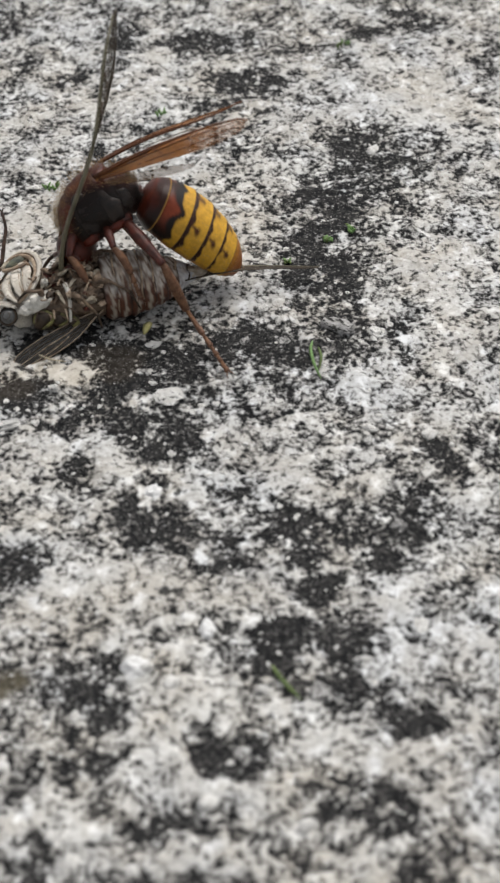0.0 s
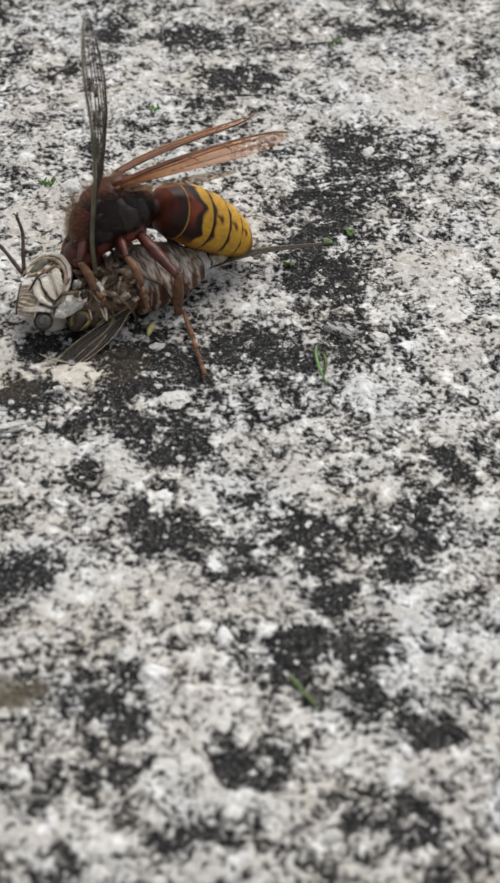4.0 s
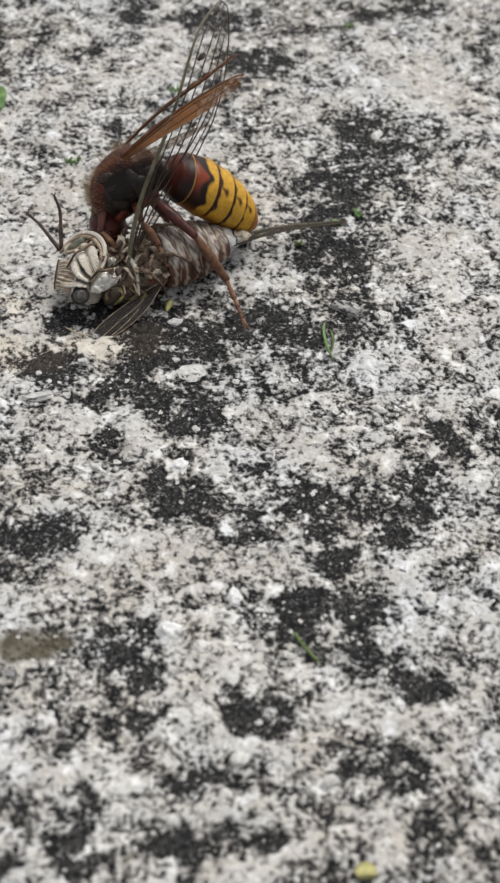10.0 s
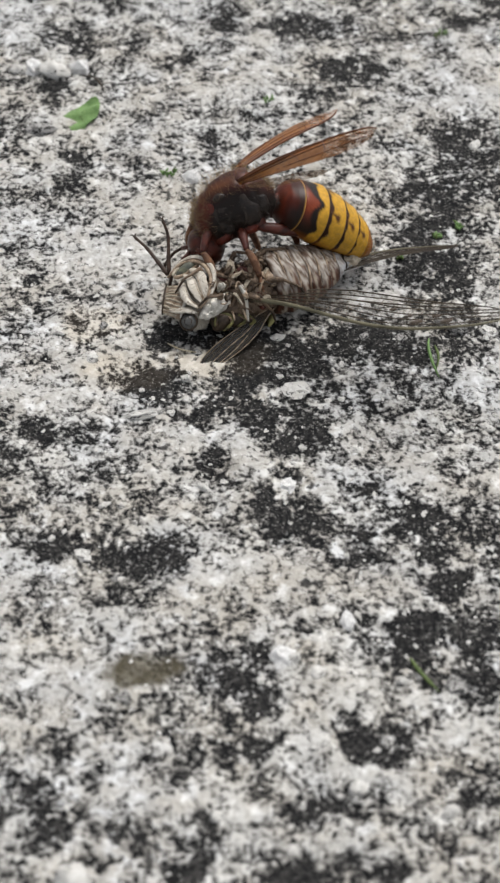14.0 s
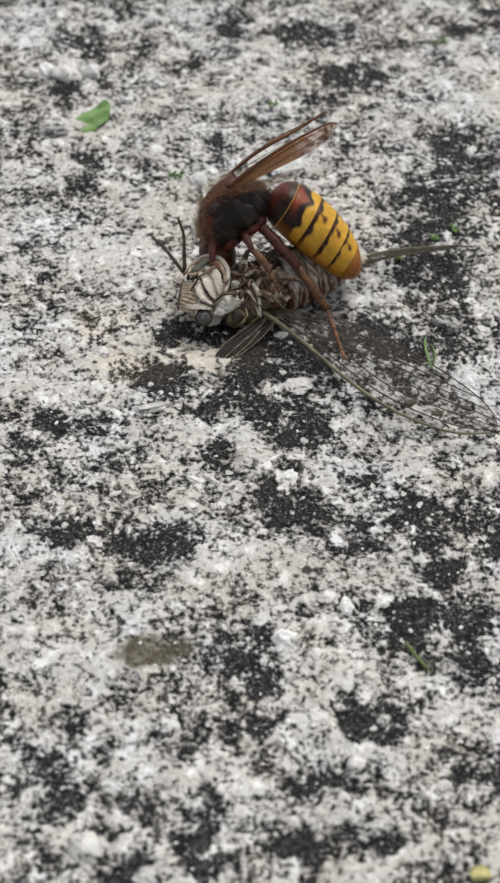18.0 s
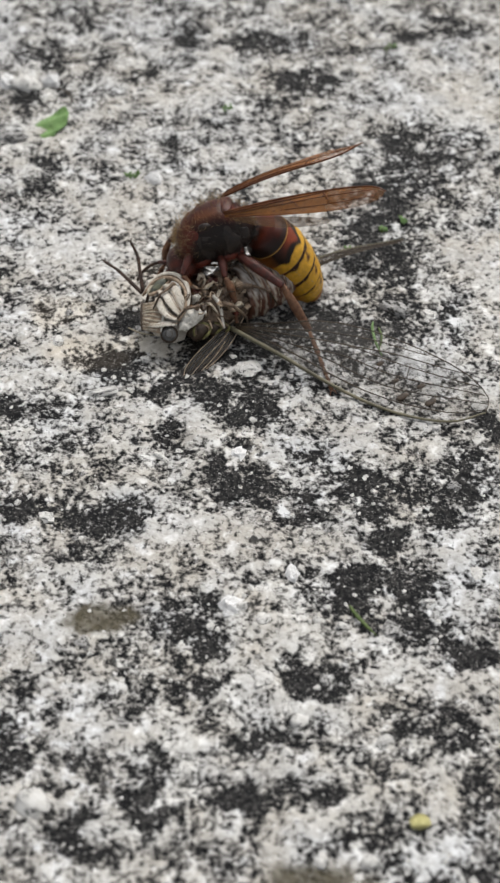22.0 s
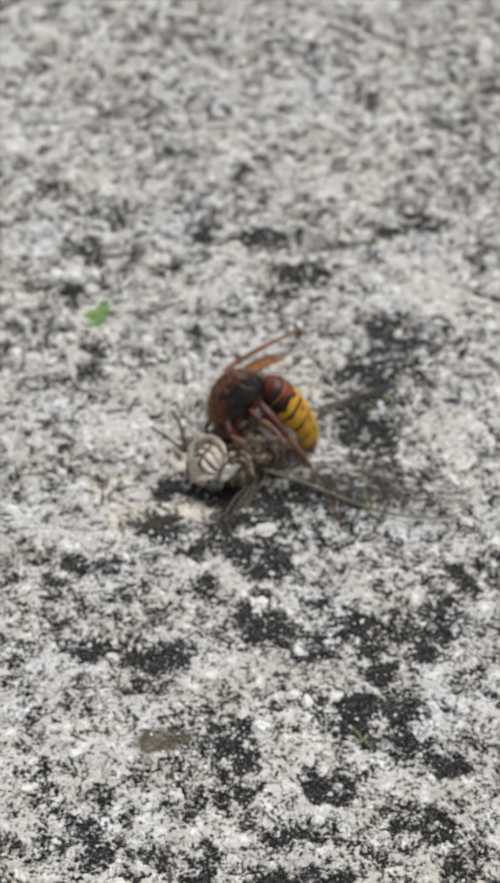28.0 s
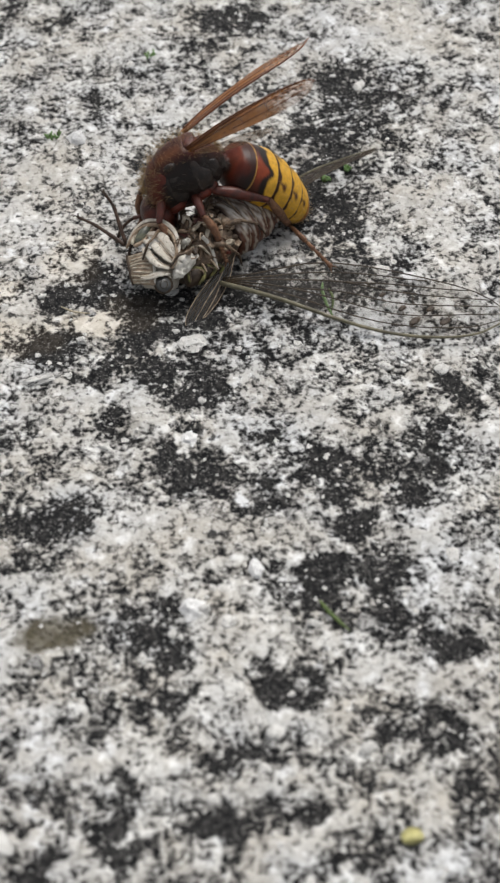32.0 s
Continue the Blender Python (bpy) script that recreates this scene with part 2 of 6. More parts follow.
# weaker, broken stains
SMUDGES_FAR = [
    (-27.6, 95.2, 4, 4.6), (-33.2, 87.7, 4.4, 3.5), (-25.2, 72.8, 3.8, 3.6), (2.5, 71.7, 3.8, 2.9), (33.1, 67.3, 2.3, 2.3), (6.8, 66.2, 5.6, 3.8),
    (-15, 62.2, 4.6, 3.7), (-20.3, 55.5, 3.6, 2.2), (23.6, 29, 5, 3), (-11, 22.1, 3.3, 2.4), (15.8, 18.8, 2.4, 2.4), (-17.2, 16.5, 4, 3.5),
    (-19, 3.3, 3.9, 3), (22.1, -4.7, 3, 2.8), (5.7, -6.2, 3, 2), (-16.7, -14.9, 2.2, 2.7), (22.8, -16.9, 1.4, 2.8),
]
SMUDGES_NEAR = [
    (-25.6, -17.7, 1.8, 2.8), (-9.1, -20.5, 2.1, 2.5), (-15.5, -20.7, 2.8, 1.8), (16, -25.3, 2.8, 1.8), (7.1, -31, 2.1, 1.3), (-22.3, -35, 2.7, 1.6),
    (9.6, -39.8, 2.7, 1.9), (14.9, -41.7, 1, 3), (-15.9, -44.1, 2.6, 1.5), (17.2, -45.8, 1, 2.3), (10.7, -47.3, 2.6, 1.5), (2.5, -48.6, 1.9, 1.1),
    (11.2, -53.9, 1.3, 2.1), (-13.8, -55.2, 2.5, 1.4), (2.1, -56, 2.5, 1.9), (-20.5, -56.1, 1.9, 1.9),
]
# paler, thickly crusted places
CRUST_FAR = [
    (-8.9, 75.7, 5.7, 3.9), (29.2, 74.3, 8.6, 5.9), (-18.8, 45.9, 5.3, 3.9), (-23.5, 37.1, 8.6, 6.4), (31.4, 36.2, 4.7, 7.3), (-20.5, 20.7, 3.9, 4.6), (-10.8, 19.6, 3.5, 2.0), (26.5, 33.5, 3.2, 4.0),
    (-26.7, 16.2, 4, 3.7), (-1.1, 15, 2.1, 2.8), (-13.4, 5.9, 3, 4.6), (-5.6, 4.7, 2.9, 3.5), (15.4, 4.5, 3.9, 2.6), (25.5, 2, 3.1, 1.9),
    (0.4, -12.6, 4.4, 3.7), (-7.6, -12.8, 4.4, 3.7), (25, -13.5, 3.7, 3.5), (12.3, -14.3, 4.4, 2.3), (9.7, -17.4, 2.9, 1.7), (4.6, -27.3, 4.2, 3.3),
]
CRUST_NEAR = [
    (-19.3, -28, 6.2, 2.4), (23.9, -32, 4.1, 2), (2.8, -34.2, 2.7, 2), (11.4, -37, 2.7, 1.4), (-15.1, -40.5, 5.3, 3), (4.8, -44.5, 3.3, 1.4),
    (23.4, -45.6, 2.9, 2.1), (14.8, -48.2, 2.6, 1.8), (-19.5, -49.6, 2.5, 1.8), (7.8, -50.1, 3.8, 2.8), (-11.9, -50.7, 2.5, 2), (-0.8, -52.3, 2.5, 1.3),
    (5.2, -54.7, 1.6, 3.4), (21.9, -55.4, 2.5, 1.9), (-8, -56.3, 3.1, 1.9), (12.2, -58.7, 1.4, 1.6), (-12.7, -63.3, 3.4, 3.1),
]
# darker places with less pale crust, under and beside the cicada
BARE_BESIDE = [(-10.5, 26.6, 3.4, 2.2), (-16.7, 16.4, 3.8, 2.4), (-6.2, 15.8, 3.4, 1.9), (-4.4, 22.4, 3.4, 3.2), (-15.2, 24.2, 2.4, 2.2)]
CREAM = [(-10.8, 19.5, 3.4, 1.7), (-16.0, 21.0, 2.4, 1.2)]
OCHRE = [(-10.8, 19.6, 4.2, 2.5), (-6.0, 21.0, 4.0, 3.0), (-20.0, 17.5, 6.0, 3.0), (-13.5, 31.0, 4.0, 5.0), (-24.0, 26.0, 4.5, 3.5)]


def blobs(x, y, table, seed):
    wx = x + 3.0 * (fbm(x, y, 3, 3, seed) - 0.5)
    wy = y + 3.0 * (fbm(x, y, 3, 3, seed + 50) - 0.5)
    out = np.zeros_like(x)
    for bx, by, rx, ry in table:
        d2 = ((wx - bx) / rx) ** 2 + ((wy - by) / ry) ** 2
        out = np.maximum(out, np.exp(-0.9 * d2**1.4))
    return out


def relief(x, y):
    """Height of the slab in mm, its cover of pale crust and of brown earth."""
    crust = 0.073 + 0.16 * fbm(x, y, 8, 3, 11) + 0.40 * fbm(x, y, 2.2, 3, 23, 0.65)
    crust = crust - np.maximum(0.20 * blobs(x, y, STAINS_FAR, 5), np.maximum(0.235 * blobs(x, y, STAINS_MID + BARE_BESIDE, 5), 0.135 * blobs(x, y, STAINS_NEAR, 5))) - 0.075 * blobs(x, y, SMUDGES_FAR + SMUDGES_NEAR, 6)
    crust = crust + 0.10 * blobs(x, y, CRUST_FAR + CRUST_NEAR, 8)
    crust = crust + 0.24 * blobs(x, y, CREAM, 9) * fbm(x, y, 0.8, 2, 33)
    earth = blobs(x, y, [(-15.2, -25.2, 3.8, 2.0), (9.6, -59.5, 6, 4)], 31)
    earth = np.clip((earth - 0.2) * 3.2 + 0.7 * (fbm(x, y, 0.9, 2, 90) - 0.5), 0, 1) * (earth > 0.08)
    rust = np.clip(1.3 * blobs(x, y, OCHRE, 44) - 0.3, 0, 0.55)
    pit = np.exp(-(((x + 7.7) / 1.9) ** 4) - ((y - 2.4) / 1.4) ** 4)
    lump = np.clip((crust - 0.30) * 5, 0, 1)
    z = 0.35 * lump + 0.9 * (fbm(x, y, 22, 2, 3) - 0.5) + 0.5 * (fbm(x, y, 1.4, 2, 71) - 0.5) - 0.7 * pit - 0.15 * earth
    return z - 0.15, crust, earth, rust


def ground_axis(lo, hi, step):
    inner = np.arange(lo, hi + step, step)
    grow = np.cumsum(step * 1.27 ** np.arange(1, 56))
    return np.concatenate([lo - grow[::-1], inner, inner[-1] + grow])


def make_ground():
    xs, ys = ground_axis(-62, 62, 0.4), ground_axis(-72, 185, 0.4)
    x, y = np.meshgrid(xs, ys)
    z, crust, earth, rust = relief(x, y)
    out = np.clip(np.maximum(np.abs(x) - 62, np.maximum(-72 - y, y - 185)) / 12, 0, 1)
    crust = crust * (1 - out) + 0.34 * out
    fade = np.clip((np.maximum(np.abs(x), np.abs(y - 50)) - 150) / 200, 0, 1)
    z = z * (1 - fade)
    nx, ny = len(xs), len(ys)
    me = bpy.data.meshes.new("ground")
    me.vertices.add(nx * ny)
    me.vertices.foreach_set("co", (np.stack([x, y, z], -1) * MM).astype(np.float32).ravel())
    i = (np.arange(ny - 1)[:, None] * nx + np.arange(nx - 1)).ravel()
    quads = np.stack([i, i + 1, i + 1 + nx, i + nx], -1).astype(np.int32)
    me.loops.add(quads.size)
    me.loops.foreach_set("vertex_index", quads.ravel())
    me.polygons.add(len(quads))
    me.polygons.foreach_set("loop_start", np.arange(0, quads.size, 4, dtype=np.int32))
    me.update(calc_edges=True)
    me.shade_smooth()
    for key, values in (("crust", crust), ("earth", earth), ("rust", rust)):
        a = me.attributes.new(key, "FLOAT", "POINT")
        a.data.foreach_set("value", values.astype(np.float32).ravel())
    me.materials.append(ground_material())
    return tagged(new("ground", me), "weathered grey stone slab crusted with pale and black lichen", "ground", kind="structure")


ground = make_ground()


def floor_z(x, y):
    return float(relief(np.array([float(x)]), np.array([float(y)]))[0][0])


# ---- materials of the insects and the litter ----
M_CUTICLE = painted("hornet_cuticle", 0.34, 0.5, 0.5)
M_CUTICLE.node_tree.nodes["Principled BSDF"].inputs["Specular IOR Level"].default_value = 0.26
M_BLACK = mottled("black_cuticle", (0.006, 0.005, 0.005), (0.03, 0.018, 0.012), 0.9, 0.4, 0.5)
M_BLACK.node_tree.nodes["Principled BSDF"].inputs["Specular IOR Level"].default_value = 0.4
M_EYE = mottled("compound_eye", (0.035, 0.008, 0.004), (0.10, 0.022, 0.010), 0.6, 0.22, 0.1)
M_LEG_DARK = mottled("leg_dark", (0.024, 0.007, 0.005), (0.125, 0.027, 0.015), 0.9, 0.38, 0.5)
M_LEG_DARK.node_tree.nodes["Principled BSDF"].inputs["Specular IOR Level"].default_value = 0.45
M_RED = mottled("red_plate", (0.045, 0.010, 0.007), (0.17, 0.030, 0.015), 1.3, 0.3, 0.4)
M_LEG_PALE = mottled("leg_pale", (0.055, 0.023, 0.014), (0.25, 0.125, 0.065), 0.7, 0.5, 0.6)
M_ANTENNA = mottled("antenna", (0.016, 0.010, 0.007), (0.075, 0.042, 0.027), 0.8, 0.5, 0.3)
M_FUZZ = mottled("fuzz", (0.20, 0.13, 0.06), (0.46, 0.33, 0.17), 0.8, 0.6, 0.0)
M_FUZZ_DARK = mottled("fuzz_dark", (0.008, 0.006, 0.005), (0.032, 0.02, 0.012), 0.8, 0.6, 0.0)
M_YELLOW = mottled("yellow_face", (0.42, 0.2, 0.018), (0.62, 0.36, 0.035), 0.7, 0.4, 0.15)
M_WAX = mottled("waxy_cream_cuticle", (0.21, 0.165, 0.11), (0.64, 0.575, 0.46), 0.75, 0.65, 0.8)
def lined(name, line, ground_col, pale):
    """Cream skin with close, fine, broken dark lines."""
    m = mottled(name, ground_col, pale, 0.9, 0.6, 0.6)
    nt = m.node_tree
    b = nt.nodes["Principled BSDF"]
    base = b.inputs["Base Color"].links[0].from_socket
    wrinkle = maths(nt, "FRACT", maths(nt, "MULTIPLY", noise_tex(nt, 2.4, 1.2, 0.4), 15.0), 0)
    dark = ramp(nt, wrinkle, [(0.04, (1, 1, 1)), (0.30, (0, 0, 0))])
    breaks = ramp(nt, noise_tex(nt, 0.9, 3), [(0.42, (0, 0, 0)), (0.58, (0.85, 0.85, 0.85))])
    nt.links.new(mix(nt, maths(nt, "MULTIPLY", dark, breaks), base, line), b.inputs["Base Color"])
    nt.links.new(bump(nt, wrinkle, 0.5, 0.1), b.inputs["Normal"])
    return m


M_LINED = lined("lined_cream_skin", (0.17, 0.138, 0.098), (0.42, 0.37, 0.295), (0.67, 0.63, 0.555))
M_WAX_WHITE = mottled("white_bloom", (0.46, 0.43, 0.36), (0.82, 0.79, 0.72), 0.7, 0.7, 0.5)
M_CICADA = mottled("cicada_brown", (0.028, 0.017, 0.011), (0.25, 0.175, 0.115), 0.9, 0.45, 0.6)
M_BELLY = painted("blotched_belly", 0.5, 0.6, 0.8)
M_CICADA_RIB = mottled("cicada_rib", (0.13, 0.08, 0.045), (0.50, 0.39, 0.28), 0.7, 0.5, 0.4)
M_CICADA_DARK = mottled("cicada_dark", (0.02, 0.014, 0.010), (0.075, 0.05, 0.03), 0.9, 0.5, 0.4)
M_OLIVE = mottled("olive_cuticle", (0.012, 0.011, 0.006), (0.20, 0.185, 0.06), 0.8, 0.45, 0.4)
M_GREY_EYE = mottled("grey_eye", (0.045, 0.045, 0.043), (0.145, 0.145, 0.14), 0.5, 0.35, 0.3)
M_GLOSS = mottled("glossy_far_eye", (0.05, 0.055, 0.05), (0.16, 0.16, 0.10), 0.7, 0.08, 0.1)
M_GLOSS.node_tree.nodes["Principled BSDF"].inputs["Specular IOR Level"].default_value = 0.6
M_VEIN = mottled("wing_vein", (0.018, 0.012, 0.008), (0.07, 0.05, 0.028), 1.5, 0.5, 0.0)
M_VEIN_EDGE = mottled("wing_edge_vein", (0.055, 0.05, 0.03), (0.20, 0.18, 0.115), 2.5, 0.42, 0.2)
M_VEIN_AMBER = mottled("amber_vein", (0.06, 0.018, 0.006), (0.15, 0.05, 0.014), 2.5, 0.4, 0.0)
M_GREEN = mottled("green_leaf", (0.10, 0.19, 0.055), (0.22, 0.36, 0.13), 1.2, 0.5, 0.4)
M_GREEN_DULL = mottled("dull_green", (0.055, 0.085, 0.025), (0.14, 0.19, 0.06), 0.8, 0.6, 0.3)
M_YELLOW_BIT = mottled("yellow_petal", (0.36, 0.33, 0.12), (0.56, 0.52, 0.24), 0.6, 0.6, 0.3)
def speckled(name, dark, light, share):
    """Stone flecked with black specks."""
    m = mottled(name, dark, light, 0.7, 0.9, 0.8)
    nt = m.node_tree
    b = nt.nodes["Principled BSDF"]
    base = b.inputs["Base Color"].links[0].from_socket
    n = noise_tex(nt, 0.55, 5, 0.75)
    nt.links.new(mix(nt, ramp(nt, n, [(share, (1, 1, 1)), (share + 0.07, (0, 0, 0))]), base, (0.03, 0.029, 0.027)), b.inputs["Base Color"])
    return m


M_STONE = speckled("white_grain", (0.46, 0.445, 0.41), (0.70, 0.69, 0.66), 0.38)
M_CHIP = mottled("white_chip", (0.55, 0.545, 0.53), (0.86, 0.855, 0.84), 0.5, 0.8, 1.0)
M_STONE_GREY = speckled("grey_grain", (0.24, 0.235, 0.225), (0.46, 0.45, 0.43), 0.45)
M_STRAW = mottled("pale_fibre", (0.3, 0.25, 0.16), (0.5, 0.44, 0.32), 0.8, 0.7, 0.2)


def film(name, tint, alpha, rough=0.22, streak=2.0, fade=0.0):
    """A wing's thin membrane: partly see-through, faintly streaked."""
    m, nt, b = material(name, rough)
    n = noise_tex(nt, streak, 3)
    nt.links.new(mix(nt, n, tuple(c * 0.6 for c in tint), tuple(min(1, c * 1.4) for c in tint)), b.inputs["Base Color"])
    cover = maths(nt, "MULTIPLY_ADD", n, 0.36 * alpha, 0.82 * alpha)
    if fade:
        sep = node(nt, "SeparateXYZ")
        nt.links.new(node(nt, "TexCoord").outputs["Object"], sep.inputs[0])
        tip = node(nt, "MapRange")
        nt.links.new(sep.outputs["X"], tip.inputs["Value"])
        for i, val in enumerate((fade * MM, fade * MM * 1.35, 1.0, 0.35)):
            tip.inputs[i + 1].default_value = val
        cover = maths(nt, "MULTIPLY", cover, tip.outputs["Result"])
    nt.links.new(cover, b.inputs["Alpha"])
    return m


M_FILM_AMBER = film("amber_membrane", (0.27, 0.105, 0.024), 0.78, 0.32, 1.0, 11.5)
M_FILM_SMOKE = film("smoky_membrane", (0.20, 0.11, 0.045), 0.32, 0.3)
M_FILM_CLEAR = film("clear_membrane", (0.09, 0.077, 0.062), 0.075, 0.3)
M_FILM_DARK = film("dark_membrane", (0.045, 0.042, 0.038), 0.7, 0.25, 0.8)
M_FILM_CLEAR.node_tree.nodes["Principled BSDF"].inputs["Specular IOR Level"].default_value = 0.15


# ---- shapes ----
def tube(stations, sides=24, flat=1.0):
    """A closed skin round stations (x, y, z, half width, half height) along x. Returns verts, faces, station index and angle."""
    verts, faces, along, angle = [], [], [], []
    for k, (x, y, z, w, h) in enumerate(stations):
        for i in range(sides):
            a = 2 * math.pi * i / sides
            verts.append((x, y + w * math.sin(a), z + h * math.cos(a)))
            along.append(k)
            angle.append(a)
    for k in range(len(stations) - 1):
        for i in range(sides):
            j = (i + 1) % sides
            faces.append((k * sides + i, k * sides + j, (k + 1) * sides + j, (k + 1) * sides + i))
    faces.append(tuple(range(sides))[::-1])
    faces.append(tuple(range((len(stations) - 1) * sides, len(stations) * sides)))
    return verts, faces, np.array(along), np.array(angle)


def spline(points, n):
    """n + 1 stations on a smooth curve through rows of numbers."""
    p = np.asarray(points, float)
    s = np.linspace(0, len(p) - 1, n + 1)
    i = np.clip(s.astype(int), 0, len(p) - 2)
    u = (s - i)[:, None]
    g = np.gradient(p, axis=0)
    a, b, da, db = p[i], p[i + 1], g[i], g[i + 1]
    return (2 * u**3 - 3 * u**2 + 1) * a + (u**3 - 2 * u**2 + u) * da + (-2 * u**3 + 3 * u**2) * b + (u**3 - u**2) * db


def rod(points, radii, sides=8):
    """A round rod along a bent line, with a radius at each point."""
    p = np.asarray(points, float)
    verts, faces = [], []
    tang = np.gradient(p, axis=0)
    ref = np.array([0.3, 0.2, 1.0])
    for k in range(len(p)):
        t = tang[k] / (np.linalg.norm(tang[k]) + 1e-9)
        a = np.cross(t, ref)
        if np.linalg.norm(a) < 0.1:
            a = np.cross(t, (1.0, 0.1, 0.0))
        a /= np.linalg.norm(a)
        b = np.cross(t, a)
        for i in range(sides):
            q = 2 * math.pi * i / sides
            verts.append(p[k] + radii[k] * (math.cos(q) * a + math.sin(q) * b))
    for k in range(len(p) - 1):
        for i in range(sides):
            j = (i + 1) % sides
            faces.append((k * sides + i, k * sides + j, (k + 1) * sides + j, (k + 1) * sides + i))
    faces.append(tuple(range(sides))[::-1])
    faces.append(tuple(range((len(p) - 1) * sides, len(p) * sides)))
    return verts, faces


def joined(pieces):
    verts, faces = [], []
    for v, f in pieces:
        n = len(verts)
        verts += [tuple(c) for c in v]
        faces += [tuple(i + n for i in q) for q in f]
    return verts, faces


def blob(rx, ry, rz, seed=0, rough=0.0, rings=14, sides=20, cut=0.0):
    """A rounded lump, a little uneven."""
    verts, faces = [], []
    rnd = random.Random(seed)
    off = Vector((rnd.random() * 50, rnd.random() * 50, rnd.random() * 50))
    for r in range(rings + 1):
        th = math.pi * r / rings
        for i in range(sides):
            a = 2 * math.pi * i / sides
            d = Vector((math.sin(th) * math.cos(a), math.sin(th) * math.sin(a), math.cos(th)))
            k = 1 + rough * noise.noise(d * 1.6 + off) + rough * 0.5 * noise.noise(d * 4 + off)
            verts.append((rx * d.x * k, ry * d.y * k, rz * d.z * k))
    for r in range(rings):
        for i in range(sides):
            j = (i + 1) % sides
            faces.append((r * sides + i, (r + 1) * sides + i, (r + 1) * sides + j, r * sides + j))
    return verts, faces


def flap(path, wide, cup, seed, n=14, across=6):
    """A curled ribbon along a bent line, cupped across, ragged and tapering to both ends."""
    c = spline([tuple(p) for p in path], n)
    tang = np.gradient(c, axis=0)
    rnd = random.Random(seed)
    ref = np.array((rnd.uniform(-0.4, 0.4), rnd.uniform(-0.4, 0.4), 1.0))
    rows = []
    for lift in (0.0, -0.09):
        for k in range(n + 1):
            t = tang[k] / (np.linalg.norm(tang[k]) + 1e-9)
            side = np.cross(t, ref)
            side /= np.linalg.norm(side)
            up = np.cross(side, t)
            w = wide * (math.sin(math.pi * (0.08 + 0.84 * k / n)) ** 0.6) * (1 + 0.25 * noise.noise(Vector((seed * 3.1, k * 0.5, 0))))
            for j in range(across + 1):
                u = 2 * j / across - 1
                rows.append(c[k] + side * (u * w) + up * (cup * w * (1 - u * u) + lift + 0.06 * noise.noise(Vector((k * 0.6, j * 0.9, seed * 1.7)))))
    faces, m = [], (n + 1) * (across + 1)
    for k in range(n):
        for j in range(across):
            a = k * (across + 1) + j
            q = (a, a + 1, a + across + 2, a + across + 1)
            faces += [q, tuple(i + m for i in q[::-1])]
    rim = [j for j in range(across + 1)] + [k * (across + 1) + across for k in range(1, n + 1)] + [n * (across + 1) + j for j in range(across - 1, -1, -1)] + [k * (across + 1) for k in range(n - 1, 0, -1)]
    faces += [(rim[i], rim[(i + 1) % len(rim)], rim[(i + 1) % len(rim)] + m, rim[i] + m)[::-1] for i in range(len(rim))]
    return rows, faces


def moved(piece, m):
    v, f = piece
    return [tuple(m @ Vector(c)) for c in v], f


def at_mm(x, y, z, rx=0, ry=0, rz=0):
    return pose(x, y, z, rx, ry, rz)


def hairs(points, normals, length, count, seed, lean=(0, 0, 0), thick=0.035):
    """Fine hairs standing on given points."""
    rnd = random.Random(seed)
    out = []
    for _ in range(count):
        k = rnd.randrange(len(points))
        p, n = Vector(points[k]), Vector(normals[k])
        d = (n + Vector(lean) + Vector((rnd.uniform(-1, 1), rnd.uniform(-1, 1), rnd.uniform(-1, 1))) * 0.45).normalized()
        q = p + Vector((rnd.uniform(-0.35, 0.35), rnd.uniform(-0.15, 0.15), rnd.uniform(-0.15, 0.15)))
        s = length * rnd.uniform(0.5, 1.2)
        side = d.orthogonal().normalized() * thick
        up = d.cross(side)
        out.append(([q + side, q - side * 0.5 + up * 0.8, q - side * 0.5 - up * 0.8, q + d * s], [(0, 1, 3), (1, 2, 3), (2, 0, 3)]))
    return joined(out)


# ---- the hornet; x to its head, y to its left, z up ----
BLACK, RED, BROWN, GOLD, AMBER = ((0.008, 0.006, 0.005), (0.10, 0.020, 0.008), (0.060, 0.018, 0.009), (0.68, 0.37, 0.035), (0.42, 0.13, 0.012))


def blend(a, b, f):
    f = np.clip(f, 0, 1)[:, None]
    return np.asarray(a) * (1 - f) + np.asarray(b) * f


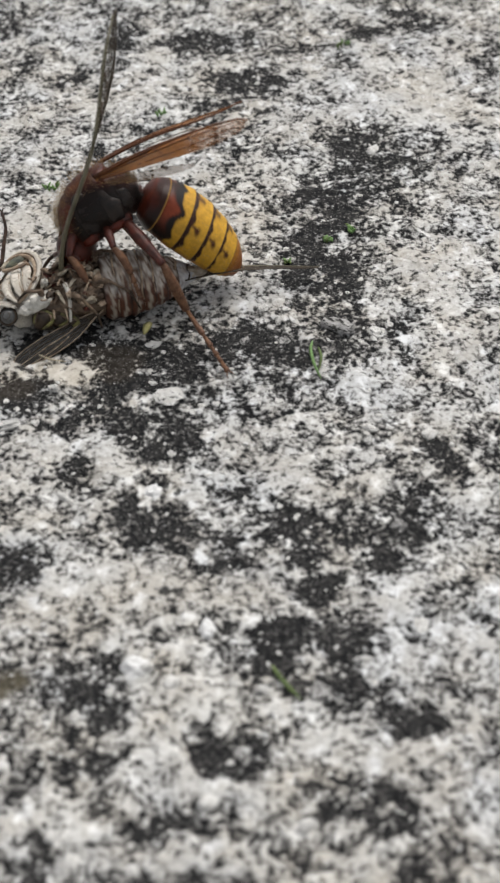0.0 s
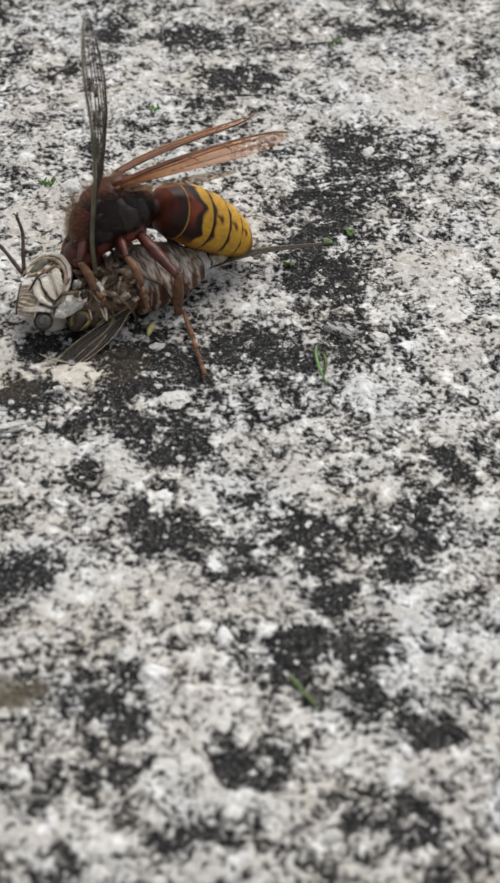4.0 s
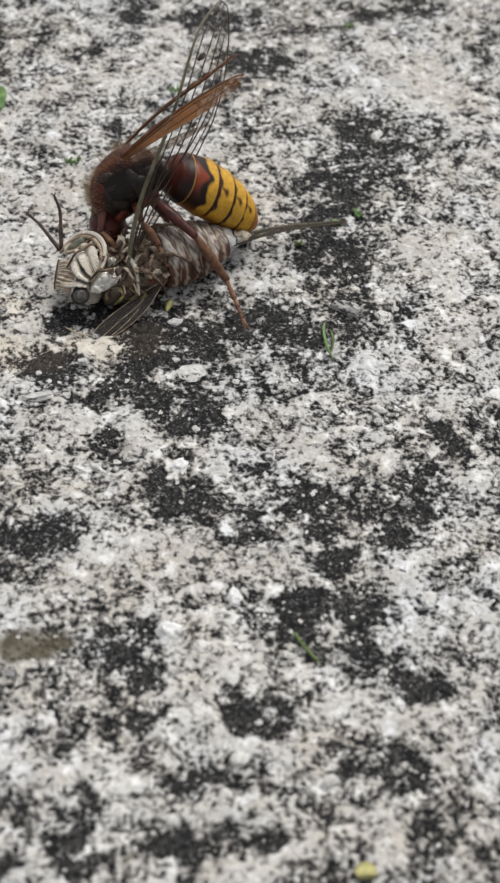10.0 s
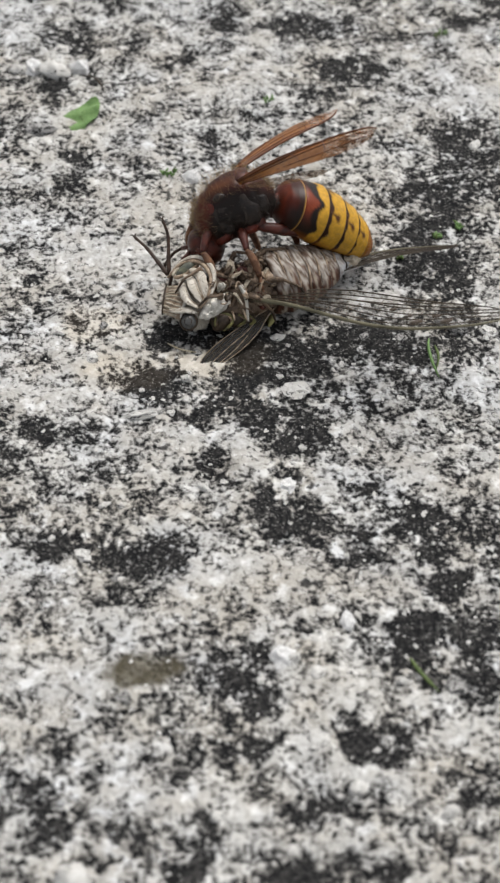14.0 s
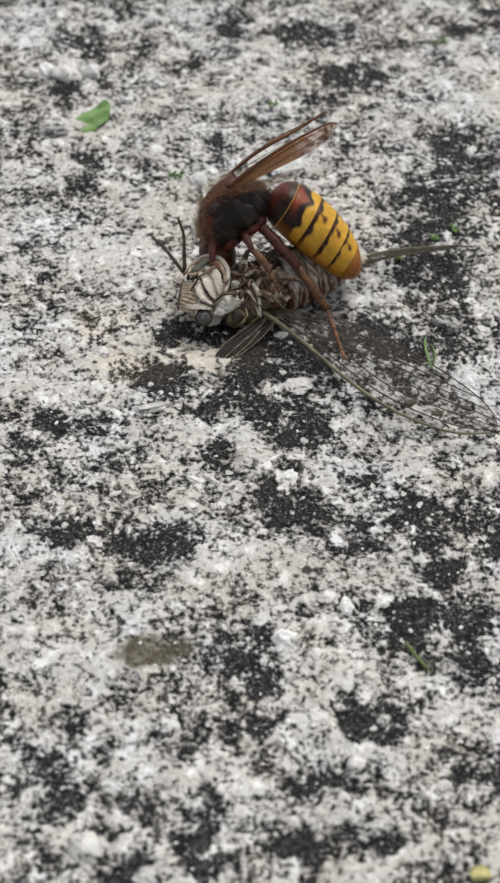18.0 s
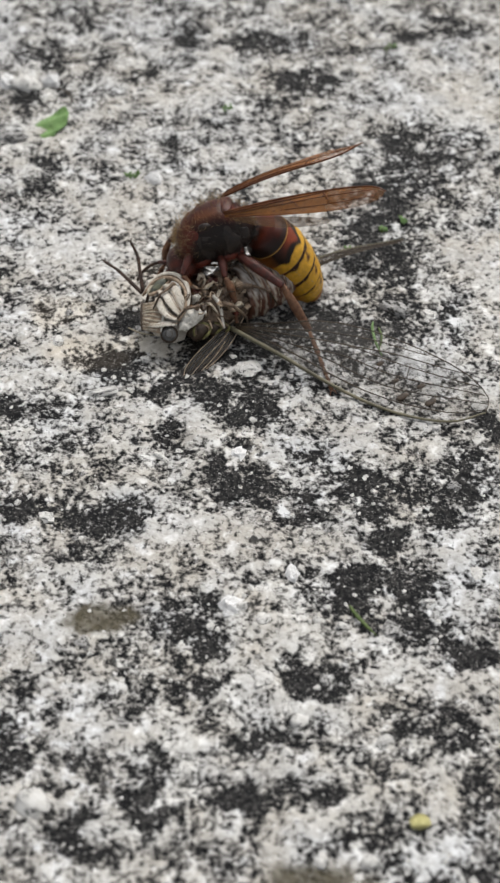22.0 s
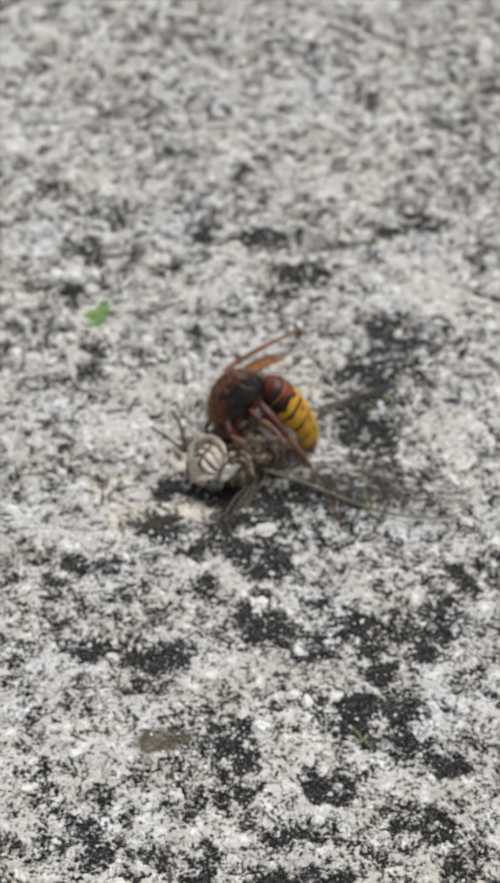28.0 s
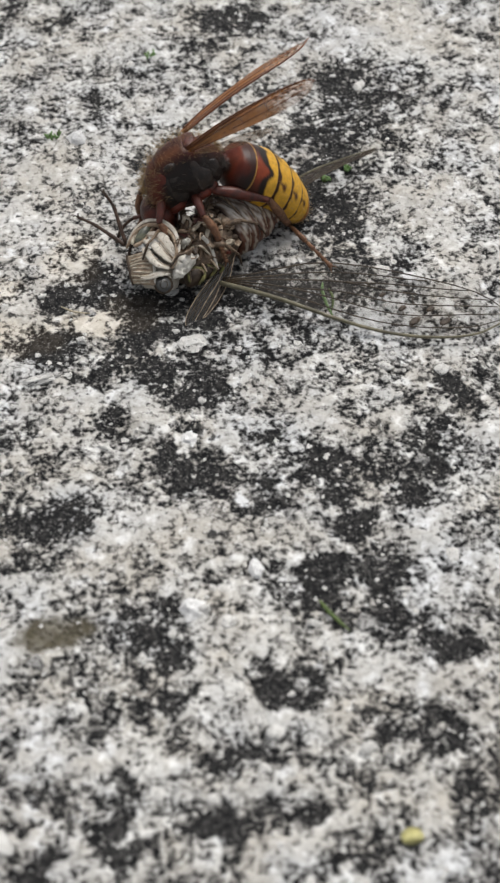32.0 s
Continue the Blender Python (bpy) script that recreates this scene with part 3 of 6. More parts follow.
def hornet_thorax(parent):
    prof = [(4.9, 0, -1.4, 0.7, 0.8), (4.5, 0, -1.2, 1.7, 1.8), (3.5, 0, -0.9, 2.6, 2.85), (1.8, 0, -0.35, 3.0, 3.45), (0.0, 0, -0.1, 3.05, 3.6),
            (-1.8, 0, 0.0, 2.75, 3.3), (-3.2, 0, -0.1, 2.1, 2.5), (-4.1, 0, -0.3, 1.3, 1.4), (-4.5, 0, -0.4, 0.7, 0.8)]
    st = spline(prof, 40)
    v, f, k, ang = tube(st, 40)
    v = np.array(v)
    x = v[:, 0]
    up = np.cos(ang)
    wob = np.array([noise.noise(Vector(c) * 0.7) for c in v])
    # plates: pronotum, mesoscutum with its furrows, scutellum, propodeum
    groove = np.exp(-((x - 2.9 - 0.9 * up + 0.9) / 0.16) ** 2) + np.exp(-((x + 1.35 + 0.2 * up) / 0.14) ** 2) + np.exp(-((x + 2.6) / 0.14) ** 2)
    groove += 0.8 * np.exp(-((np.abs(ang - math.pi) - 1.95) / 0.09) ** 2) * (x < 2) * (x > -2)
    n = np.stack([0 * x, np.sin(ang), np.cos(ang)], -1)
    fine = np.array([noise.noise(Vector(c) * 2.1) for c in v])
    v = v - n * (0.26 * np.clip(groove, 0, 1) - 0.16 * wob - 0.07 * fine)[:, None]
    side = np.abs(np.sin(ang))
    front = (x - 2.7 + 0.5 * up + 0.6 * wob) * 1.6
    col = blend(BLACK, (0.105, 0.020, 0.010), front)
    stripe = np.exp(-(((np.abs(np.sin(ang)) - 0.42) / 0.16) ** 2)) * (up > 0) * np.exp(-(((x - 0.9) / 1.9) ** 4))
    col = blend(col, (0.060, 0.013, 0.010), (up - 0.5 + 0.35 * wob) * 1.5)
    col = blend(col, (0.16, 0.058, 0.022), 0.8 * stripe)
    scut = np.exp(-((x + 1.9) / 0.75) ** 4) * np.clip((up - 0.6) * 3, 0, 1)
    col = blend(col, (0.13, 0.026, 0.012), scut)
    rear = np.clip((-x - 2.6) * 1.2, 0, 1) * np.clip(up * 2 + 0.3, 0, 1)
    col = blend(col, RED, rear * 0.15)
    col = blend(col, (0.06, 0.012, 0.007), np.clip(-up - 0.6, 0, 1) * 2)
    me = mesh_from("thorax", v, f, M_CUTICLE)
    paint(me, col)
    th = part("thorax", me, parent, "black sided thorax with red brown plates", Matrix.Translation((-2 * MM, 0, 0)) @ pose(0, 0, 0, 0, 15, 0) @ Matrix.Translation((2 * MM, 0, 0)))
    for s in (1, -1):
        for j, (bx, by, bz, rx, rz, mat) in enumerate(((1.3, 2.45, -0.3, 1.5, 1.75, M_BLACK), (-1.1, 2.45, -0.3, 1.5, 1.8, M_BLACK), (-2.8, 1.8, -0.3, 1.0, 1.3, M_BLACK), (-0.6, 2.0, -2.4, 1.3, 0.75, M_RED))):
            part("flank_plate", mesh_from("flank_plate", *moved(blob(rx, 0.55, rz, 130 + j, 0.3), at_mm(bx, by * s, bz)), mat), th, "black shiny flank plate" if j < 3 else "dark red lower flank plate")
    pts = [tuple(c) for c, u in zip(v, up) if u > 0.5]
    nrm = [(0, math.sin(a), math.cos(a)) for a, u in zip(ang, up) if u > 0.5]
    part("fuzz", mesh_from("fuzz", *hairs(pts, nrm, 1.5, 900, 3, (0.1, 0, 0.1), 0.014), M_FUZZ, False), th, "short golden brown hairs")
    pts = [tuple(c) for c, u in zip(v, up) if -0.8 < u < 0.4]
    nrm = [(0, math.sin(a), math.cos(a)) for a, u in zip(ang, up) if -0.8 < u < 0.4]
    part("side_fuzz", mesh_from("side_fuzz", *hairs(pts, nrm, 0.85, 1700, 4, (-0.4, 0, -0.3), 0.018), M_FUZZ_DARK, False), th)
    edge = [i for i in range(len(v)) if x[i] > 2.2 and up[i] > -0.2]
    part("collar_fuzz", mesh_from("collar_fuzz", *hairs([tuple(v[i]) for i in edge], [(0.7, math.sin(ang[i]) * 0.7, math.cos(ang[i]) * 0.7) for i in edge], 0.9, 700, 5, (0.2, 0, 0.1), 0.014), M_FUZZ, False), th, "golden hairs round the collar")
    part("scutellum", mesh_from("scutellum", *moved(blob(1.0, 1.7, 0.55, 21, 0.1), at_mm(-1.5, 0, 2.95, 0, 6, 0)), M_LEG_DARK), th, "red brown shield plate")
    part("metanotum", mesh_from("metanotum", *moved(blob(0.55, 1.4, 0.5, 22, 0.1), at_mm(-2.8, 0, 2.15, 0, 30, 0)), M_LEG_DARK), th)
    for s in (1, -1):
        part("tegula", mesh_from("tegula", *moved(blob(0.75, 0.35, 0.5, 2), at_mm(1.2, s * 2.3, 2.0)), M_BLACK), th)
        lobe = moved(blob(1.0, 0.42, 2.3, 24, 0.12, 18, 22), at_mm(3.2, s * 1.85, -0.35, 0, -24, s * -34))
        part("pronotum_lobe", mesh_from("pronotum_lobe", *lobe, M_RED), th, "glossy dark red collar plate")
        part("lower_plate", mesh_from("lower_plate", *moved(blob(1.3, 0.7, 0.8, 25, 0.2), at_mm(2.3, s * 1.9, -2.6, 0, 12, s * -12)), M_RED), th, "dark red breast plate")
    return th


def hornet_head(parent):
    """The head hangs down from the collar."""
    m = at_mm(3.3, 0.2, -5.1, 0, 98, 0)
    st = spline([(2.0, 0, -0.2, 1.0, 0.8), (1.6, 0, -0.1, 1.9, 1.4), (0.7, 0, 0, 2.65, 1.95), (-0.4, 0, 0.05, 2.75, 2.05), (-1.5, 0, 0, 2.1, 1.7), (-2.1, 0, -0.1, 0.6, 0.6)], 22)
    v, f, k, ang = tube(st, 32)
    v2, f2 = moved((v, f), m)
    me = mesh_from("head", v2, f2, M_CUTICLE)
    v = np.array(v)
    hn = np.array([noise.noise(Vector(c) * 0.9) for c in v])
    col = blend(blend((0.035, 0.010, 0.007), (0.11, 0.022, 0.011), 0.5 + 1.2 * hn), (0.26, 0.09, 0.016), (v[:, 0] - 1.2) * 1.5)
    paint(me, col)
    head = part("head", me, parent, "red brown head bent down to feed")
    for s in (1, -1):
        bean = rod([(-0.55, 2.0 * s, 1.05), (-0.2, 2.3 * s, 0.45), (0.2, 2.35 * s, -0.1), (0.75, 2.05 * s, -0.5)], (0.45, 0.68, 0.66, 0.4), 14)
        part("eye", mesh_from("eye", *moved(bean, m), M_EYE), head, "dark glossy compound eye")
        jaw = rod([(1.2, 1.35 * s, 0.35), (1.9, 1.3 * s, 0.3), (2.6, 0.8 * s, 0.2), (3.0, 0.25 * s, 0.15)], (0.5, 0.52, 0.4, 0.12), 10)
        part("mandible", mesh_from("mandible", *moved(jaw, m), M_YELLOW), head, "yellow jaw")
        side = 0.6 if s > 0 else 1.0
        scape = rod([(-0.1, 0.55 * s, 1.7), (0.3, 1.2 * s, 2.3), (0.5, 1.7 * s, 2.9)], (0.22, 0.26, 0.24), 8)
        ant = part("antenna", mesh_from("antenna", *moved(scape, m), M_LEG_DARK), head)
        end = m @ Vector((0.5, 1.7 * s, 2.9))
        bend = ((0.9, 0.5, -0.9), (1.5, 0.9, -2.3), (1.6, 1.0, -4.0)) if s > 0 else ((0.9, 0.4, -0.7), (1.8, 0.7, -1.8), (2.4, 0.9, -3.2))
        curve = spline([tuple(end)] + [tuple(end + Vector((x, y * s, z))) for x, y, z in bend], 44)
        part("flagellum", mesh_from("flagellum", *rod(curve, [0.2 if i % 4 else 0.155 for i in range(44)] + [0.08], 8), M_ANTENNA), ant)
    part("clypeus", mesh_from("clypeus", *moved(blob(0.95, 1.1, 0.5, 4), m @ at_mm(0.95, 0, 1.35, 0, 15, 0)), M_YELLOW), head, "yellow face plate")
    return head


# bounds of the six rings along the abdomen, and its girth
RINGS = (0.0, 0.19, 0.40, 0.57, 0.72, 0.86, 1.0)
ABD_LEN = 14.0


def girth(s):
    return float(np.interp(s, (0, 0.035, 0.055, 0.09, 0.14, 0.22, 0.35, 0.5, 0.66, 0.79, 0.9, 0.965, 1.0), (0.55, 0.65, 1.5, 2.35, 2.8, 3.12, 3.4, 3.42, 3.2, 2.8, 2.15, 1.35, 0.5)))


def hornet_abdomen(parent):
    ab = new("abdomen")
    ab.parent = parent
    for i in range(6):
        s0, s1 = RINGS[i] - (0.035 if i else 0), RINGS[i + 1]
        n = 26
        st = []
        for k in range(n + 1):
            s = s0 + (s1 - s0) * k / n
            tuck = -0.22 * max(0, 1 - (s - s0) / 0.05) if i else 0
            lip = 0.10 * math.exp(-(((s1 - s) / 0.03) ** 2)) if i < 5 else 0
            g = girth(s) + tuck + lip
            st.append((-ABD_LEN * s, 0, -2.6 * s * s, g * 1.08, g * (0.95 - 0.05 * s)))
        g = st[-1][3]
        if i < 5:
            st.append((st[-1][0] + 0.05, 0, st[-1][2], g - 0.12, st[-1][4] - 0.12))
        v, f, k, ang = tube(st, 72)
        v = np.array(v)
        u = np.clip(k / n, 0, 1)
        a = np.where(ang > math.pi, 2 * math.pi - ang, ang)
        wave = np.array([noise.noise(Vector((0.55 * c[1], 0.55 * c[2], i * 7.0))) for c in v])
        if i == 0:
            col = blend((0.085, 0.016, 0.009), (0.19, 0.038, 0.015), (wave + 0.3))
            col = blend(col, BLACK, np.clip(0.9 - 3.2 * u + 1.0 * wave, 0, 0.85))
            col = blend(col, (0.02, 0.008, 0.006), np.clip((u - 0.52 + 0.25 * wave) * 5, 0, 0.85))
            col = blend(col, BLACK, np.clip((0.42 - np.abs(u - 0.75)) * 3, 0, 0.8) * np.clip((a - 1.0) * 2, 0, 1))
            col = blend(col, (0.55, 0.3, 0.07), (u - 0.94) * 25)
        else:
            # black base, scalloped edge, gold rim; a dot on a stalk on each flank
            edge = (0.66, 0.33, 0.33, 0.31, 0.14)[i - 1] + 0.08 * wave + (0.07 if i == 1 else 0.025) * np.cos(a * 7) + 0.03 * np.cos(a * 13 + i)
            base = blend(BLACK if i == 1 else (0.030, 0.010, 0.005), (0.24, 0.045, 0.016), 1.4 * np.exp(-(((a - 0.95) / 0.55) ** 2)) * (1.0 if i == 1 else 0.2) * np.clip((edge - 0.16 + 0.1 * wave - u) * 9, 0, 1))
            col = blend(base, GOLD, (u - edge) * 22)
            if 1 < i < 5:
                lean = 1.0 + 0.25 * (u - edge)
                dot = np.exp(-(((a - 1.1) / 0.15) ** 2 + ((u - edge - 0.30) / 0.12) ** 2) ** 2)
                stalk = np.exp(-(((a - lean) / 0.055) ** 2)) * (u < edge + 0.3) * 0.95
                top = np.exp(-((a / 0.16) ** 2)) * (u < edge + 0.28) * 0.9
                col = blend(col, (0.06, 0.014, 0.006), np.maximum(np.maximum(dot, stalk), top))
            if i == 5:
                col = blend((0.45, 0.2, 0.02), (0.30, 0.09, 0.015), u * 1.5)
            col = blend(col, (0.11, 0.04, 0.012), (u - 0.965) * 40)
            col = blend(col, AMBER, np.clip((a - 2.1) * 1.4, 0, 0.75))
        me = mesh_from("tergite", v, f, M_CUTICLE)
        paint(me, col)
        part("tergite", me, ab, ("red brown first ring with a cream rim", "dark red ring with a scalloped yellow rim", "yellow ring with dark dots", "yellow ring with dark dots", "yellow ring with dark dots", "orange tail tip")[i])
        if i > 1:
            pts = [tuple(c) for c in v[::3]]
            nrm = [(-0.3, math.sin(q), math.cos(q)) for q in ang[::3]]
            part("fine_hairs", mesh_from("fine_hairs", *hairs(pts, nrm, 0.42, 260, 20 + i, (-0.9, 0, 0), 0.012), M_FUZZ, False), ab)
    part("sting_tip", mesh_from("sting_tip", *rod([(-13.7, 0, -2.5), (-14.3, 0, -2.8), (-14.6, 0, -3.0)], (0.25, 0.12, 0.03), 8), M_LEG_DARK), ab)
    return ab


def sheet(outline, thick=0.04, camber=0.0, fold=0.0):
    """A thin plate inside an outline in x and y, slightly domed and pleated."""
    bm = bmesh.new()
    vs = [bm.verts.new((x, y, 0)) for x, y in outline]
    face = bm.faces.new(vs)
    bmesh.ops.triangulate(bm, faces=[face])
    for _ in range(3):
        bmesh.ops.subdivide_edges(bm, edges=[e for e in bm.edges if e.calc_length() > 1.0], cuts=1)
        bmesh.ops.triangulate(bm, faces=bm.faces[:])
    for v in bm.verts:
        v.co.z = camber * math.sin(v.co.x * 0.22) + fold * math.sin(v.co.y * 2.6 + v.co.x * 0.12)
    verts = [tuple(v.co) for v in bm.verts]
    bm.verts.index_update()
    faces = [tuple(v.index for v in f.verts) for f in bm.faces]
    bm.free()
    n = len(verts)
    return verts + [(x, y, z - thick) for x, y, z in verts], faces + [tuple(i + n for i in f[::-1]) for f in faces]


def wing_line(points, r0, r1, camber=0.0, fold=0.0, n=16, sides=6):
    c = spline([(x, y, 0) for x, y in points], n)
    for p in c:
        p[2] = camber * math.sin(p[0] * 0.22) + fold * math.sin(p[1] * 2.6 + p[0] * 0.12) - 0.02
    return rod(c, np.linspace(r0, r1, n + 1), sides)


def hornet_wing(name, parent, side):
    """Folded lengthwise at rest: a long narrow amber blade, with the hind wing under it."""
    w = new(name)
    w.parent = parent
    top = spline([(0, 0.25), (4, 0.5), (9, 0.8), (14, 1.0), (17.5, 0.75), (19.2, -0.1)], 30)
    low = spline([(19.2, -0.1), (18.2, -0.95), (14, -1.5), (9, -1.35), (4, -0.8), (0, -0.25)], 30)
    outline = [tuple(p) for p in top] + [tuple(p) for p in low[1:]]
    if side < 0:
        outline = [(x, -y) for x, y in outline][::-1]
    k = side
    part("membrane", mesh_from("membrane", *sheet(outline, 0.04, 0.35, 0.16), M_FILM_AMBER), w, "amber see-through wing skin")
    rod_paths = [
        [(0, 0.25), (4, 0.5), (9, 0.8), (14, 1.0), (17.5, 0.75), (19.2, -0.1)],
        [(0, 0.1), (5, 0.3), (10, 0.55), (13, 0.9)],
        [(0.5, 0), (4, -0.05), (8, 0.0), (12, 0.2), (17.5, 0.3)],
        [(0.5, -0.2), (5, -0.5), (9, -0.65), (13, -0.65), (17.8, -0.45)],
        [(0.5, -0.3), (4, -0.72), (9, -1.22), (14, -1.38)],
        [(8, 0.4), (8.6, 0.0), (9.2, -0.64)],
        [(12, 0.7), (12.4, 0.2), (12.8, -0.64)],
    ]
    for i, path in enumerate(rod_paths):
        part("vein", mesh_from("vein", *wing_line([(x, y * k) for x, y in path], 0.17 if i < 2 else 0.08, 0.07 if i < 2 else 0.04, 0.35, 0.16), M_VEIN_AMBER), w)
    hind = spline([(0.5, -0.2), (5, -0.5), (10, -0.8), (12.5, -1.3), (11, -1.9), (6, -1.8), (0.5, -0.5)], 30)
    hl = [(x, y * k) for x, y in hind]
    if k < 0:
        hl = hl[::-1]
    part("hind_membrane", mesh_from("hind_membrane", *moved(sheet(hl, 0.04, 0.2, 0.1), at_mm(0, 0, -0.35, 0, 3, -4 * k)), M_FILM_SMOKE), w, "smoky inner wing")
    return w


def leg_bone(name, length, r0, r1, mat, parent, bow=0.25):
    """One joint of a leg, from its origin along x, with short spines."""
    pts = spline([(0, 0, 0), (length * 0.35, 0, bow), (length * 0.7, 0, bow * 0.8), (length, 0, 0)], 12)
    mid = max(r0, r1) * 1.25
    rad = np.interp(np.linspace(0, 1, 13), (0, 0.08, 0.4, 0.85, 1), (r0 * 0.8, r0, mid, r1, r1 * 0.9))
    pieces = [rod(pts, rad, 12)]
    return part(name, mesh_from(name, *joined(pieces), mat), parent)


def tarsus_bone(parent, length=9.0):
    """The foot: five narrowing joints and two claws."""
    pieces, x = [], 0.0
    for share, r in ((0.42, 0.30), (0.19, 0.27), (0.14, 0.25), (0.10, 0.24), (0.15, 0.26)):
        n = length * share
        pieces.append(rod([(x, 0, 0), (x + n * 0.5, 0, 0.04), (x + n * 0.92, 0, 0), (x + n, 0, 0)], (r * 0.7, r * 0.85, r * 1.15, r * 0.7), 8))
        x += n
    for s in (1, -1):
        pieces.append(rod([(x - 0.1, 0, 0), (x + 0.35, 0.3 * s, 0.05), (x + 0.55, 0.4 * s, -0.25)], (0.1, 0.07, 0.02), 6))
    return part("tarsus", mesh_from("tarsus", *joined(pieces), M_LEG_PALE), parent)


def aim(a, b, up=(0, 0, 1)):
    """A pose in mm at a whose x axis points to b."""
    x = (Vector(b) - Vector(a)).normalized()
    z = Vector(up) - x * x.dot(Vector(up))
    z.normalize()
    y = z.cross(x)
    m = Matrix((x, y, z)).transposed().to_4x4()
    m.translation = Vector(a) * MM
    return m


def still_leg(parent, name, hip, knee, ankle, toe):
    leg = new(name)
    leg.parent = parent
    part("coxa", mesh_from("coxa", *moved(blob(0.8, 0.6, 0.7, 5), at_mm(*hip)), M_LEG_DARK), leg)
    for nm, a, b, r0, r1, mat in (("femur", hip, knee, 0.42, 0.36, M_LEG_DARK), ("tibia", knee, ankle, 0.34, 0.38, M_LEG_PALE)):
        ob = leg_bone(nm, (Vector(b) - Vector(a)).length, r0, r1, mat, leg)
        ob.matrix_basis = aim(a, b)
    ob = tarsus_bone(leg, (Vector(toe) - Vector(ankle)).length)
    ob.matrix_basis = aim(ankle, toe)
    return leg


def make_hornet():
    h = new("hornet")
    h.scale = (1.13,) * 3
    tagged(h, "brown and yellow banded hornet feeding on a dead cicada", "hornet")
    hornet_thorax(h)
    hornet_head(h)
    part("petiole", mesh_from("petiole", *rod([(-3.6, 0, -0.35), (-4.2, 0, -0.42), (-4.8, 0, -0.45)], (0.9, 0.62, 0.8), 14), M_LEG_DARK), h)
    keyed = {"abdomen": hornet_abdomen(h), "wing_far": hornet_wing("wing", h, -1), "wing_near": hornet_wing("wing", h, 1)}
    keyed["femur"] = leg_bone("hind_femur", 6.5, 0.55, 0.46, M_LEG_DARK, h, 0.3)
    keyed["tibia"] = leg_bone("hind_tibia", 6.3, 0.42, 0.48, M_LEG_PALE, h, 0.2)
    keyed["tarsus"] = tarsus_bone(h, 9.4)
    keyed["tarsus"].name = "hind_foot"
    part("coxa", mesh_from("coxa", *moved(blob(1.0, 0.8, 0.95, 6), at_mm(-2.4, 1.5, -2.3)), M_LEG_DARK), h)
    still_leg(h, "middle_leg", (-0.4, 1.8, -2.6), (-1.0, 4.4, -4.2), (-2.2, 5.4, -6.9), (-2.6, 6.2, -9.2))
    still_leg(h, "front_leg", (2.7, 1.6, -2.4), (3.8, 3.8, -4.4), (2.6, 4.6, -7.4), (1.2, 4.4, -9.6))
    still_leg(h, "front_leg", (2.7, -1.6, -2.4), (4.9, -3.4, -4.2), (5.2, -3.2, -7.2), (6.4, -2.6, -9.6))
    still_leg(h, "middle_leg", (-0.4, -1.8, -2.6), (-0.6, -4.8, -4.2), (-2.6, -5.8, -8.4), (-3.8, -6.4, -11.6))
    still_leg(h, "hind_leg", (-2.6, -1.9, -2.6), (-5.2, -3.6, -4.0), (-7.0, -3.6, -7.2), (-7.8, -4.2, -10.5))
    return h, keyed


hornet, HORNET_PARTS = make_hornet()


